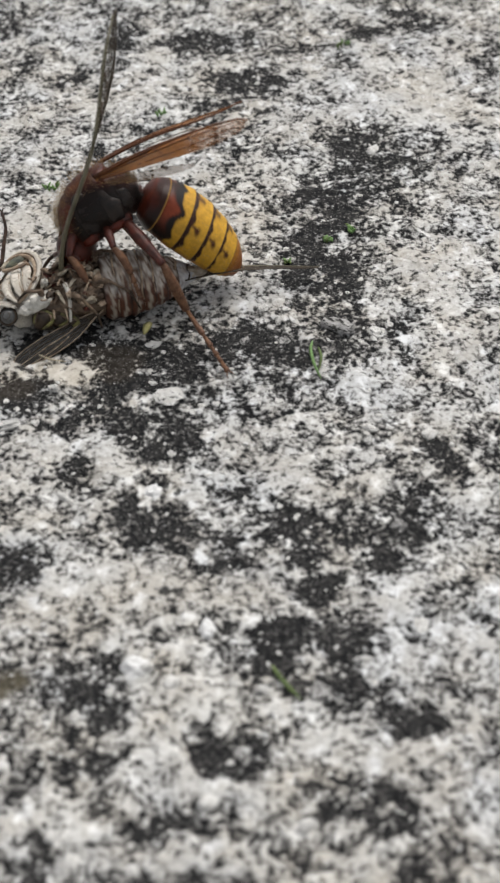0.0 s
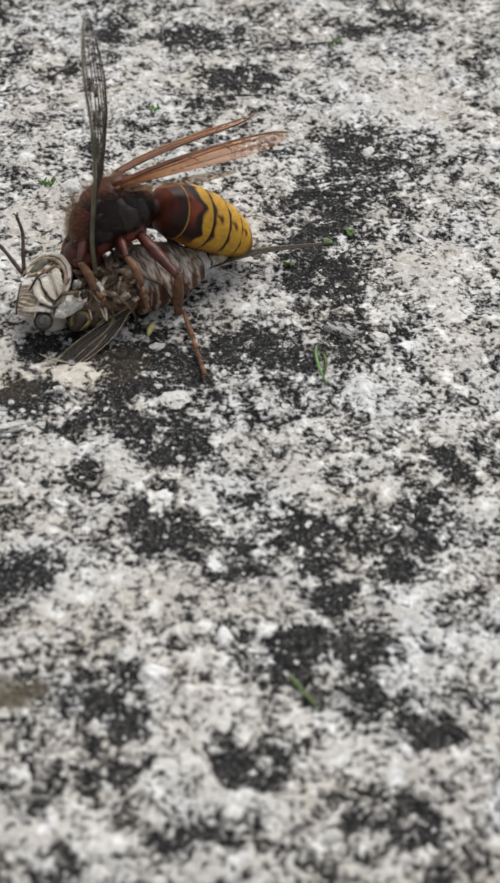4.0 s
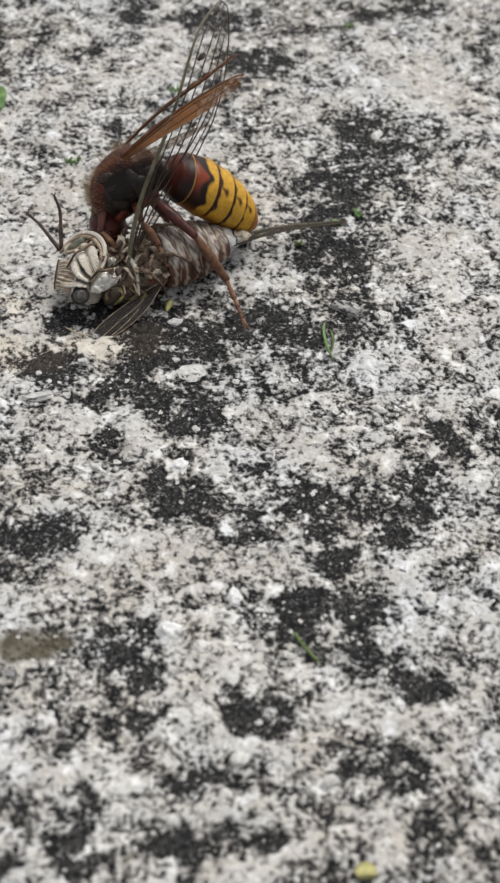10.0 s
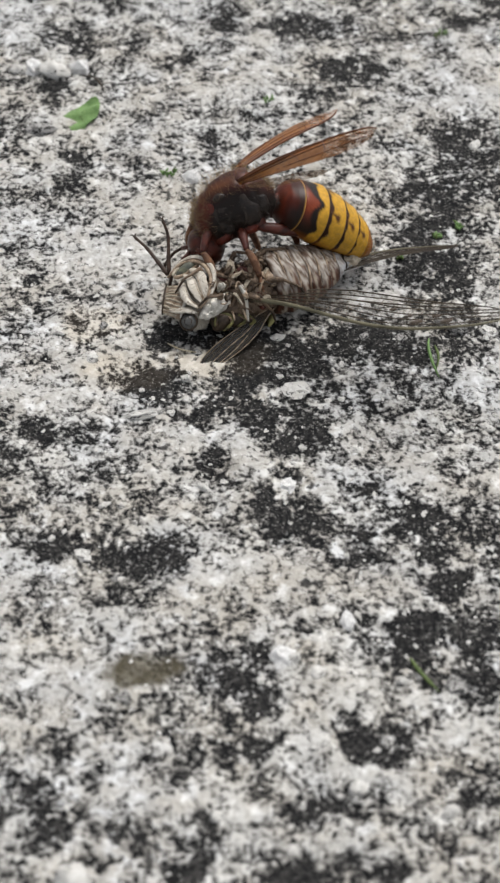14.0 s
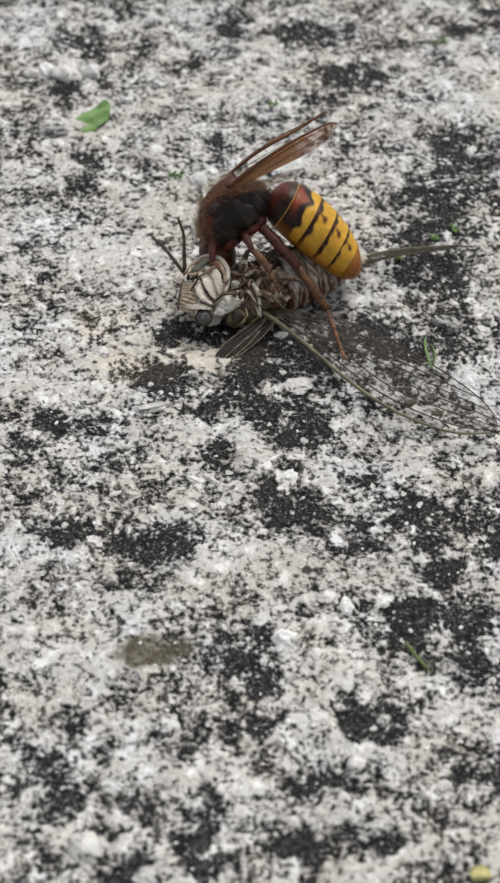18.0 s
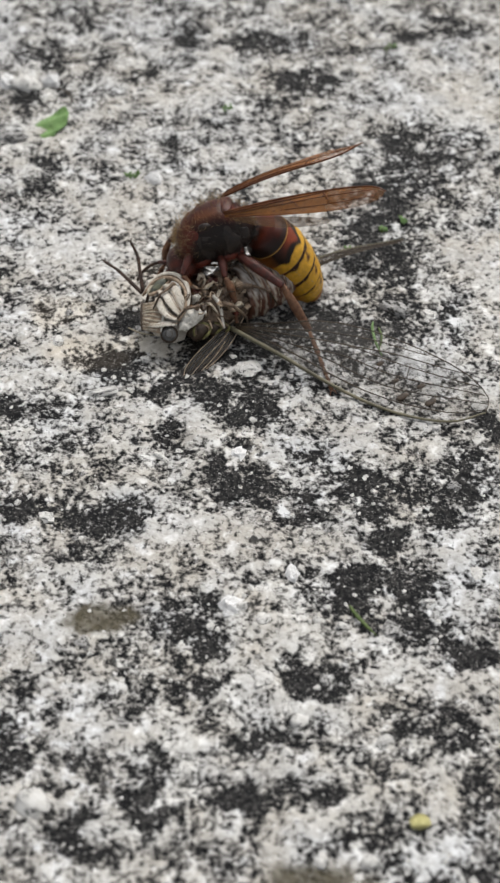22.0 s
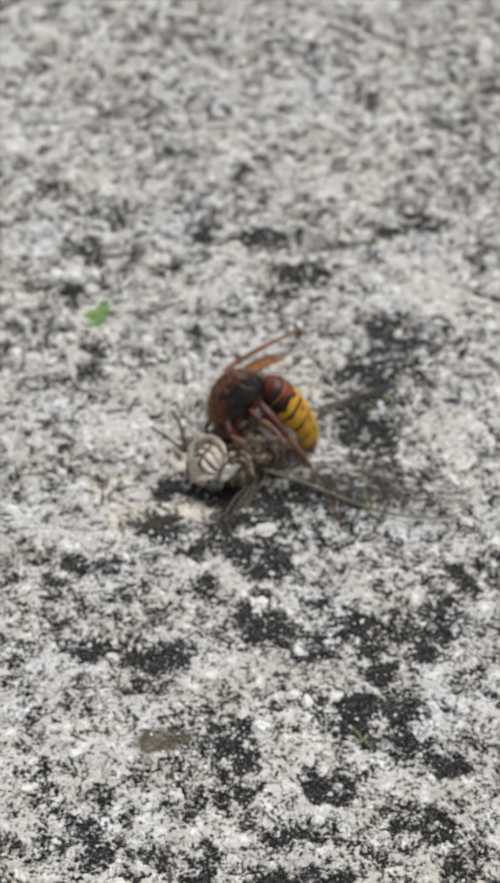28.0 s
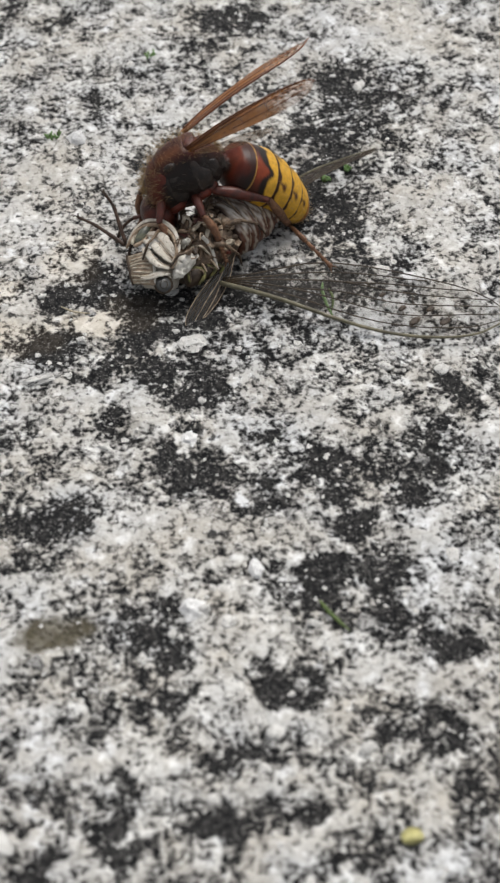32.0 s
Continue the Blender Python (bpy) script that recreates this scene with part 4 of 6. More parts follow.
# ---- the dead cicada on its back; x to its head, z up ----
def clear_wing(name, parent, length, spots, dark=False, edge=0.32):
    """A veined glassy wing from its root along x, the chord towards +y."""
    w = new(name)
    w.parent = parent
    k = length / 32.0
    front = [(0, 0), (6 * k, -0.5 * k), (14 * k, -0.7 * k), (23 * k, 0.0), (29 * k, 1.8 * k), (32 * k, 5.0 * k)]
    back = [(32 * k, 5.0 * k), (31 * k, 7.4 * k), (26 * k, 9.4 * k), (18 * k, 9.6 * k), (10 * k, 7.2 * k), (4 * k, 3.0 * k), (0, 0.8 * k)]
    outline = [tuple(p) for p in spline(front, 40)] + [tuple(p) for p in spline(back, 40)[1:]]
    part("membrane", mesh_from("membrane", *sheet(outline, 0.03, 0.5 * k, 0.0), M_FILM_DARK if dark else M_FILM_CLEAR), w)
    part("edge_vein", mesh_from("edge_vein", *wing_line(front, edge, edge * 0.35, 0.5 * k, 0, 30, 8), M_CICADA_RIB if dark else M_VEIN_EDGE), w, "thick olive leading edge")
    veins = [
        [(0.5, 0.4), (8, 0.5), (15, 0.6), (22, 1.4), (28.5, 3.0), (31.8, 5.4)],
        [(0.5, 0.5), (8, 1.6), (14, 2.3), (21, 3.0), (31.6, 6.2)],
        [(8, 1.6), (14, 3.8), (20, 4.7), (30.8, 7.2)],
        [(0.5, 0.6), (7, 2.7), (13, 5.2), (19, 6.4), (29.5, 8.0)],
        [(13, 5.2), (19, 7.6), (27, 9.0)],
        [(0.5, 0.7), (5, 2.6), (10, 5.4), (16, 8.0), (22, 9.4)],
        [(0, 0.8), (4, 3.0), (10, 7.2), (18, 9.6), (26, 9.4), (31, 7.4), (32, 5.0)],
    ]
    cross_veins = [
        [(22, 1.4), (22.3, 2.2), (22.6, 3.3)], [(25.5, 2.1), (25.7, 3.2), (25.9, 4.4)],
        [(21, 3.0), (20.6, 3.9), (20.3, 4.8)], [(24, 4.1), (23.6, 4.9), (23.3, 5.5)],
        [(18, 4.4), (17.8, 5.3), (17.6, 6.1)], [(21.5, 5.2), (21.2, 6.0), (21, 6.8)],
        [(14, 2.3), (13.9, 3.0), (14, 3.8)], [(16, 6.0), (15.6, 6.6), (15.4, 7.4)],
    ]
    for i, path in enumerate(veins + cross_veins):
        r = (0.13 if dark else 0.105) if i < 7 else 0.07
        part("vein", mesh_from("vein", *wing_line([(x * k, y * k) for x, y in path], r, r * 0.6, 0.5 * k, 0, 14 if i < 7 else 5, 6), M_CICADA_RIB if dark and i in (2, 4, 6) else M_VEIN), w)
    for x, y, r in spots:
        z = 0.5 * k * math.sin(x * k * 0.22)
        part("dark_spot", mesh_from("dark_spot", *moved(blob(r * 1.5, r * 0.75, 0.16, int(x), 0.35, 6, 14), at_mm(x * k, y * k, z - 0.01, 0, 0, 65)), M_CICADA_DARK), w, "black wing spot")
    return w


SPOTS = ((22.4, 2.4, 0.62), (25.7, 3.3, 0.6), (20.5, 4.0, 0.45), (23.6, 4.9, 0.42), (17.8, 5.3, 0.4))


def make_cicada():
    c = tagged(new("cicada"), "dead grey and brown cicada lying torn open on its back", "cicada")
    head = part("head", mesh_from("head", *moved(blob(2.0, 2.9, 2.2, 3, 0.25, 22, 30), at_mm(8.8, -2.0, 2.7, 0, 0, 18)), M_LINED), c, "broad head powdered cream and grey")
    # swollen face plate crossed by dark furrows and pale ridges, on the side turned up
    out = Vector((0.38, 0.57, 0.73))
    corner = [Vector(p) for p in ((10.5, -4.6, 4.3), (8.5, -2.2, 5.8), (12.1, -1.8, 3.0), (11.0, 0.8, 3.9))]

    def on_face(u, v, lift=0.0):
        p = (corner[0] * (1 - u) + corner[1] * u) * (1 - v) + (corner[2] * (1 - u) + corner[3] * u) * v
        return p + out * (lift + 0.9 * math.sin(math.pi * (0.12 + 0.8 * u)) * math.sin(math.pi * (0.15 + 0.7 * v)) - 0.3)

    grid = 18
    verts = [on_face(i / grid, j / grid) for j in range(grid + 1) for i in range(grid + 1)]
    verts += [p - out * 1.6 for p in verts]
    m = (grid + 1) ** 2
    quads = [(j * (grid + 1) + i, j * (grid + 1) + i + 1, (j + 1) * (grid + 1) + i + 1, (j + 1) * (grid + 1) + i) for j in range(grid) for i in range(grid)]
    rim = [i for i in range(grid)] + [i * (grid + 1) + grid for i in range(grid)] + [m - 1 - i for i in range(grid)] + [m - 1 - grid - i * (grid + 1) for i in range(grid)]
    skirt = [(rim[k - 1], rim[k], rim[k] + m, rim[k - 1] + m)[::-1] for k in range(len(rim))]
    part("face", mesh_from("face", verts, quads + skirt + [tuple(i + m for i in q[::-1]) for q in quads], M_CICADA_RIB), head, "swollen face plate with dark furrows")
    for i in range(9):
        v = 0.04 + 0.115 * i
        a, b = 0.04 + 0.05 * math.sin(i * 1.7), 0.92 - 0.2 * abs(i / 8 - 0.45) + 0.04 * math.sin(i * 2.9)
        arc = [on_face(u, v + 0.03 * math.sin(u * 4 + i), 0.0) for u in np.linspace(a, b, 12)]
        part("face_ridge", mesh_from("face_ridge", *rod(arc, [0.06] + [0.125 + 0.02 * math.sin(i * 2.1 + k) for k in range(10)] + [0.05], 8), M_WAX), head, "pale cross ridge")
    keel = [on_face(0.98, v, 0.05) for v in np.linspace(0.0, 0.95, 9)]
    part("face_keel", mesh_from("face_keel", *rod(keel, [0.1, 0.16, 0.2, 0.22, 0.2, 0.19, 0.17, 0.14, 0.08], 8), M_WAX_WHITE), head)
    edge = [on_face(-0.04, v, -0.1) for v in np.linspace(-0.05, 1.05, 9)]
    part("face_rim", mesh_from("face_rim", *rod(edge, [0.1, 0.16, 0.18, 0.18, 0.2, 0.2, 0.18, 0.15, 0.1], 8), M_CICADA_DARK), head, "dark rim of the face")
    # lobes of the mouth folded like petals beside the face
    petals = (
        ((8.7, 0.7, 5.0), (9.6, -0.5, 5.5), (9.5, -2.1, 5.9), (9.2, -3.3, 5.6), 0.46),
        ((8.2, 0.5, 5.4), (8.5, -0.9, 6.2), (8.4, -2.4, 6.4), (8.6, -3.9, 6.0), 0.50),
        ((7.6, 0.4, 5.7), (7.5, -1.0, 6.5), (7.3, -2.6, 6.7), (7.8, -4.2, 6.3), 0.52),
        ((8.9, 0.9, 4.5), (10.0, 0.3, 4.7), (10.9, -0.4, 4.3), (11.5, -1.2, 3.9), 0.40),
    )
    for i, (*way, wide) in enumerate(petals):
        lobe = part("mouth_lobe", mesh_from("mouth_lobe", *flap(way, wide * 1.18, 0.3, 300 + i, 20), M_LINED), head, "cream folded lobe of the mouthparts")
        for k in (-1, 1):
            line = spline([tuple(Vector(p) + Vector((-0.8, 0.3, 0.1)) * (k * wide * 0.75) + out * 0.08) for p in way], 14)
            part("groove", mesh_from("groove", *rod(line, [0.02] + [0.036 + 0.014 * math.sin(q + i) for q in range(13)] + [0.02], 6), M_CICADA_RIB), lobe)
    # the far foreleg curls over the face, with a glossy strip
    curl = ((9.6, -5.6, 4.9), (8.0, -5.7, 6.3), (6.5, -5.0, 6.9), (5.8, -3.5, 7.1), (5.9, -1.6, 6.9), (6.9, 0.1, 6.2), (8.2, 0.7, 5.2))
    for k, (dx, dy, dz, r, mat) in enumerate(((0, 0, 0, 0.33, M_LINED), (0.5, 0.32, -0.1, 0.24, M_CICADA_RIB), (0.27, 0.17, 0.1, 0.08, M_CICADA), (-0.3, -0.1, 0.05, 0.08, M_CICADA))):
        line = spline([(x + dx, y + dy, z + dz) for x, y, z in curl], 34)
        rad = [r * (0.45 + 0.55 * math.sin(math.pi * (0.1 + 0.8 * q / 34)) ** 0.5) * (1 + 0.18 * noise.noise(Vector(p) * 1.2)) for q, p in enumerate(line)]
        part("curled_leg", mesh_from("curled_leg", *rod(line, rad, 10), mat), head, "cream foreleg curled over the face" if k == 0 else "")
    part("far_eye", mesh_from("far_eye", *moved(blob(1.5, 0.62, 0.55, 9, 0.06), at_mm(8.0, -4.7, 6.1, 0, 18, 14)), M_GLOSS), head, "glossy bluish far eye")
    for k in (-1, 1):
        lid = [(8.0 + 1.75 * math.cos(q), -4.7 + k * 0.72 * math.sin(q) + 0.25 * math.cos(q), 6.1 - 0.5 * math.cos(q)) for q in np.linspace(0.1, 3.04, 14)]
        part("eye_rim", mesh_from("eye_rim", *rod(lid, [0.06] + [0.2 + 0.03 * math.sin(q) for q in range(12)] + [0.06], 8), M_CICADA_RIB if k > 0 else M_WAX), head, "pale rim round the far eye")
    # the near eye; dark rings laid on it draw its concentric shading
    eye = Vector((9.9, 0.85, 3.25))
    part("eye", mesh_from("eye", *moved(blob(0.98, 0.95, 0.95, 3, 0.06), at_mm(*eye)), M_GREY_EYE), head, "dull grey round eye")
    side = out.orthogonal().normalized()
    up = out.cross(side)
    for r, lift, thick, mat in ((0.95, 0.35, 0.14, M_CICADA_DARK), (0.42, 0.88, 0.04, M_CICADA_DARK)):
        ring = [eye + out * lift + (side * math.cos(q) + up * math.sin(q)) * r for q in np.linspace(0, 2 * math.pi, 25)]
        part("eye_shade_ring", mesh_from("eye_shade_ring", *rod(ring, [thick] * 25, 6), mat), head)
    for x, y, z, rx, ry, rz, seed in ((6.5, 0.9, 4.9, 1.6, 0.95, 0.8, 71), (7.7, 1.3, 4.4, 1.1, 0.7, 0.8, 72), (5.6, -0.2, 6.2, 0.45, 0.35, 1.0, 73)):
        part("cheek", mesh_from("cheek", *moved(blob(rx, ry, rz, seed, 0.6, 18, 24), at_mm(x, y, z, -25, 0, 20)), M_WAX_WHITE), head, "chalky white cheek plate")
    head.matrix_basis = Matrix.Translation((1.2 * MM, 0.2 * MM, 0)) @ Matrix.Translation(Vector((9.4, -0.5, 2.0)) * MM) @ Matrix.Scale(1.08, 4) @ Matrix.Translation(Vector((-9.4, 0.5, -2.0)) * MM)
    # two thin shanks reach up from beside the face
    for i, way in enumerate((((9.7, -5.9, 4.9), (9.1, -7.6, 6.2), (8.5, -9.3, 7.5), (8.6, -10.7, 8.7)), ((9.9, -5.8, 4.8), (10.4, -7.9, 5.3), (10.9, -10.1, 5.7), (11.6, -12.0, 5.9)))):
        shank = part("foreleg_shank", mesh_from("foreleg_shank", *rod(spline(way, 18), [0.26 - 0.006 * q + (0.05 if q % 6 == 5 else 0) for q in range(19)], 8), M_ANTENNA), head, "thin dark brown foreleg shank")
        tip = Vector(way[-1])
        for k in (1, -1):
            part("claw", mesh_from("claw", *rod([tip, tip + Vector((-0.2 * k, -0.35, 0.2)), tip + Vector((-0.5 * k, -0.5, -0.05))], (0.11, 0.08, 0.02), 6), M_CICADA_DARK), shank)
    # a pale shank hangs beside the root of the wing
    hang = spline([(4.2, 0.6, 6.6), (3.9, 1.6, 5.6), (4.0, 2.5, 4.2), (4.2, 3.3, 2.9)], 14)
    part("pale_shank", mesh_from("pale_shank", *rod(hang, [0.3 - 0.01 * q for q in range(15)], 8), M_WAX_WHITE), c, "pale lilac white leg shank")
    # thorax, hollowed, with pale plates
    st = spline([(8.0, -1.0, 3.4, 3.2, 2.7), (6.2, -1.2, 3.5, 3.7, 3.2), (3.5, -1.3, 3.6, 3.9, 3.4), (0.8, -1.4, 3.6, 3.9, 3.3), (-0.8, -1.4, 3.6, 3.6, 3.0)], 24)
    v, f, k, a = tube(st, 36)
    v = np.array(v)
    dent = np.array([noise.noise(Vector(p) * 0.55) for p in v]) * 0.7 + np.array([noise.noise(Vector(p) * 1.7) for p in v]) * 0.35
    v[:, 2] += np.where(v[:, 2] > 3.5, dent - 0.5, 0)
    thorax = part("thorax", mesh_from("thorax", v, f, M_CICADA), c, "brown torn underside of the chest")
    rnd = random.Random(12)
    for i in range(48):
        x, y = rnd.uniform(-0.5, 6.2), rnd.uniform(-4.2, 2.6)
        z = 6.2 - 0.16 * (y + 1.2) ** 2 + rnd.uniform(-0.5, 1.4) * min(1.0, 0.25 + 0.3 * max(0.0, x))
        piece = moved(blob(rnd.uniform(0.5, 1.4), rnd.uniform(0.25, 0.6), rnd.uniform(0.15, 0.45), 40 + i, 0.6, 10, 14), at_mm(x, y, z, rnd.uniform(-40, 40), rnd.uniform(-40, 40), rnd.uniform(0, 180)))
        part("cuticle_scrap", mesh_from("cuticle_scrap", *piece, (M_CICADA, M_CICADA_DARK, M_CICADA, M_CICADA_RIB, M_WAX, M_CICADA_DARK, M_LEG_DARK)[i % 7]), thorax, "torn scrap of cuticle")
    for i in range(30):
        p = Vector((rnd.uniform(-1.0, 8), rnd.uniform(-4.0, 2.0), rnd.uniform(5.6, 7.6)))
        q = [p + Vector((rnd.uniform(-1.6, 1.6), rnd.uniform(-1.2, 1.2), rnd.uniform(-0.6, 1.0))) * s for s in (0, 0.5, 1.0)]
        part("fibre", mesh_from("fibre", *rod(spline(q, 8), np.linspace(0.12, 0.03, 9), 6), (M_CICADA_DARK, M_CICADA, M_CICADA_RIB)[i % 3]), thorax)
    # torn flaps of skin over the chest, cream, brown and dark
    for i in range(70):
        x, y = rnd.uniform(-0.5, 6.0), rnd.uniform(-3.8, 2.6)
        z = 6.1 - 0.17 * (y + 1.2) ** 2 + rnd.uniform(-0.2, 1.0) * min(1.0, 0.2 + 0.25 * x)
        turn, n = rnd.uniform(0, 6.28), rnd.uniform(1.2, 3.2)
        dx, dy = math.cos(turn) * n, math.sin(turn) * n
        path = [(x - dx / 2, y - dy / 2, z - rnd.uniform(0.2, 1.0)), (x, y, z + 0.35), (x + dx / 2, y + dy / 2, z - rnd.uniform(0.3, 1.2))]
        wide = rnd.uniform(0.12, 0.36)
        part("skin_flap", mesh_from("skin_flap", *flap(path, wide, rnd.uniform(-0.5, 0.6), i), (M_CICADA, M_CICADA_RIB, M_CICADA_DARK, M_WAX, M_LEG_DARK, M_CICADA, M_CICADA_DARK)[i % 7]), thorax)
    # abdomen in ribs
    ab = new("abdomen")
    ab.parent = c
    for i in range(8):
        x0, x1 = -0.2 - i * 1.5, -1.95 - i * 1.5
        g = (4.1, 4.25, 4.2, 4.0, 3.6, 3.0, 2.2, 1.2)[i]
        g1 = (4.25, 4.2, 4.0, 3.6, 3.0, 2.2, 1.2, 0.35)[i]
        st = [(x0 + (x1 - x0) * s, -1.4, 3.6 - 0.02 * i, (g + (g1 - g) * s) * (1 + 0.05 * math.sin(math.pi * s)), (g + (g1 - g) * s) * 0.84 * (1 + 0.06 * math.sin(math.pi * s))) for s in np.linspace(0, 1, 9)]
        v, f, k, a = tube(st, 40)
        v = [tuple(Vector(p) + Vector((0, p[1] + 1.4, p[2] - 3.6)).normalized() * (0.35 * noise.noise(Vector(p) * 0.8) + 0.14 * noise.noise(Vector(p) * 2.3))) for p in v]
        va = np.array([noise.noise(Vector(p) * 0.9) + 0.6 * noise.noise(Vector(p) * 2.6) for p in v])
        flank = np.clip((np.abs(np.where(a > math.pi, a - 2 * math.pi, a) - 0.15) - 0.55 + 0.7 * va) * 1.8, 0, 1)
        fine = np.array([noise.noise(Vector(p) * 4.5) for p in v])
        col = blend(blend((0.56, 0.52, 0.46), (0.13, 0.075, 0.045), 0.55 + 2.2 * fine + 0.6 * va), np.where((np.abs(k / 8 - 0.5 + 0.12 * va) < 0.12)[:, None], np.array((0.42, 0.36, 0.28)), np.array((0.115, 0.042, 0.022))), flank)
        col = blend(col, (0.02, 0.012, 0.009), np.clip(np.abs(k / 8 - 0.45) * 4.2 - 1.25 + 0.8 * va, 0, 0.9))
        if i > 5:
            col = blend(col, (0.60, 0.615, 0.63), np.clip(0.75 + 0.9 * va, 0, 0.92))
        me = mesh_from("abdomen_ring", v, f, M_BELLY)
        paint(me, col)
        part("abdomen_ring", me, ab, "silvery ring with red brown flanks")
        band = [(x1 + 0.15 + 0.12 * math.sin(q * 5 + i), -1.4 + 1.0 * g1 * math.sin(q), 3.6 + 0.88 * g1 * math.cos(q)) for q in np.linspace(-1.9, 1.9, 17)]
        part("ring_rim", mesh_from("ring_rim", *rod(band, [0.10 + 0.06 * math.sin(q * 7.3 + i) for q in range(17)], 6), M_CICADA_RIB if i < 6 else M_CICADA_DARK), ab, "pale raised rim")
    part("tail_tip", mesh_from("tail_tip", *moved(blob(1.25, 0.75, 0.8, 30, 0.5), at_mm(-11.7, -1.2, 3.6, 0, -12, 0)), M_WAX), ab, "cream tail tip")
    for s in (1, -1):
        part("drum_cover", mesh_from("drum_cover", *moved(blob(1.5, 1.2, 0.5, 17 + s, 0.2), at_mm(-0.6, -1.4 + 1.9 * s, 6.2, -20 * s, 0, 0)), M_CICADA_RIB), ab, "pale drum cover plate")
    for hip, knee, ankle, toe in (
        ((6.8, 1.0, 5.2), (7.0, 1.6, 6.8), (8.8, 1.4, 6.9), (9.9, 1.2, 5.6)),
        ((7.2, -2.6, 5.4), (8.0, -3.2, 7.4), (10.4, -2.4, 7.2), (11.8, -1.8, 5.8)),
        ((3.6, 1.2, 5.2), (2.6, 2.9, 5.8), (1.0, 3.6, 3.6), (0.6, 3.8, 1.6)),
        ((3.8, -3.2, 5.4), (2.6, -4.8, 7.0), (0.6, -4.4, 6.4), (-0.8, -3.6, 6.2)),
        ((1.0, 0.6, 5.8), (-1.0, 1.8, 6.8), (-3.2, 2.6, 5.4), (-4.2, 3.1, 3.0)),
        ((1.4, -2.8, 5.8), (-1.0, -3.6, 7.2), (-3.4, -3.0, 7.0), (-4.6, -2.4, 6.8)),
    ):
        leg = new("leg")
        leg.parent = c
        part("femur", mesh_from("femur", *rod(spline([hip, tuple((Vector(hip) + Vector(knee)) / 2 + Vector((0.2, 0, 0.3))), knee], 8), np.interp(np.linspace(0, 1, 9), (0, 0.5, 1), (0.26, 0.4, 0.28)), 10), M_CICADA), leg)
        part("tibia", mesh_from("tibia", *rod(spline([knee, tuple((Vector(knee) + Vector(ankle)) / 2 + Vector((0, 0.15, 0.1))), ankle], 8), np.linspace(0.22, 0.15, 9), 8), M_CICADA), leg)
        part("tarsus", mesh_from("tarsus", *rod(spline([ankle, toe], 4), np.linspace(0.2, 0.1, 5), 6), M_CICADA_DARK), leg)
    # dark shoulder plates beside the head, coiled with olive
    for i, (x, y, z, r) in enumerate(((7.1, 2.1, 2.9, 1.5), (5.3, 2.3, 2.7, 1.15), (3.9, 2.4, 2.3, 1.0))):
        sh = part("shoulder_plate", mesh_from("shoulder_plate", *moved(blob(r, r * 0.85, r * 0.95, 60 + i, 0.2), at_mm(x, y, z)), M_CICADA_DARK), c, "olive and black shoulder plate")
        for k, (turns, mat, thick) in enumerate(((0.85, M_OLIVE, 0.24), (0.7, M_CICADA, 0.14))):
            coil = []
            for q in np.linspace(0.6 + k, 0.6 + k + 2 * math.pi * turns, 36):
                rad = r * (0.95 - 0.4 * k / 3 - 0.075 * q)
                coil.append(Vector((x, y, z)) + Vector((0.22 * math.sin(q * 2.3 + i), 0, 0.2 * math.sin(q * 1.7))) + out * (r * math.sqrt(max(0.05, 1 - (rad / r) ** 2)) * 0.98) + (side * math.cos(q) + up * math.sin(q)) * rad)
            part("plate_coil", mesh_from("plate_coil", *rod(coil, [thick * (0.6 + 0.4 * math.sin(0.35 * q) ** 2) for q in range(36)], 6), mat), sh, "olive coil" if k == 0 else "")
    raised = clear_wing("forewing", c, 34.5, SPOTS)
    far_wing = clear_wing("forewing", c, 33.5, SPOTS, edge=0.24)
    far_wing.matrix_basis = aim((3.0, -3.4, 1.8), (-30.5, -2.6, 0.9), (0, 0.56, -0.83)) @ Matrix.Diagonal((0.9, 0.45, 1, 1))
    hind = clear_wing("hindwing", c, 12.5, (), True, 0.16)
    hind.matrix_basis = aim((0.2, 2.2, 3.2), (10.2, 4.4, 0.9), (0.2, 0.7, 1.0)) @ Matrix.Diagonal((1, 0.62, 1, 1))
    return c, raised


cicada, RAISED_WING = make_cicada()


# ---- loose bits on the slab ----
def tri_chip(seed, rx, ry, rz):
    """An angular chip of stone."""
    return blob(rx, ry, rz, seed, 0.62, 7, 9)


def leaf_piece():
    x, y = -29.6, 66.4
    z = floor_z(x, y) + 0.5
    leaf = tagged(new("leaf_fragment"), "small torn piece of fresh green leaf on the slab", "leaf")
    leaf.matrix_basis = place(x, y, z, 8, -6, 14)
    out = [(-2.2, 0.2), (-1.5, 1.2), (0.2, 1.4), (1.9, 1.8), (2.3, 1.2), (2.2, 0.3), (1.3, -0.9), (0.3, -1.5), (-0.5, -2.3), (-1.1, -1.9), (-1.6, -0.8)]
    pts = [(p[0] * 1.3, p[1] * 1.45) for p in spline(out + out[:1], 44)][:-1][::-1]
    part("blade", mesh_from("blade", *sheet(pts, 0.16, 0.9, 0.28), M_GREEN), leaf)
    part("midrib", mesh_from("midrib", *wing_line([(-1.9, 0.9), (-0.4, 0.6), (1.9, 0.5)], 0.12, 0.06, 0.9, 0.1), M_GREEN_DULL), leaf)
    part("side_vein", mesh_from("side_vein", *wing_line([(-0.2, 0.6), (0.1, -0.8), (0.2, -2.2)], 0.08, 0.04, 0.9, 0.1), M_GREEN_DULL), leaf)


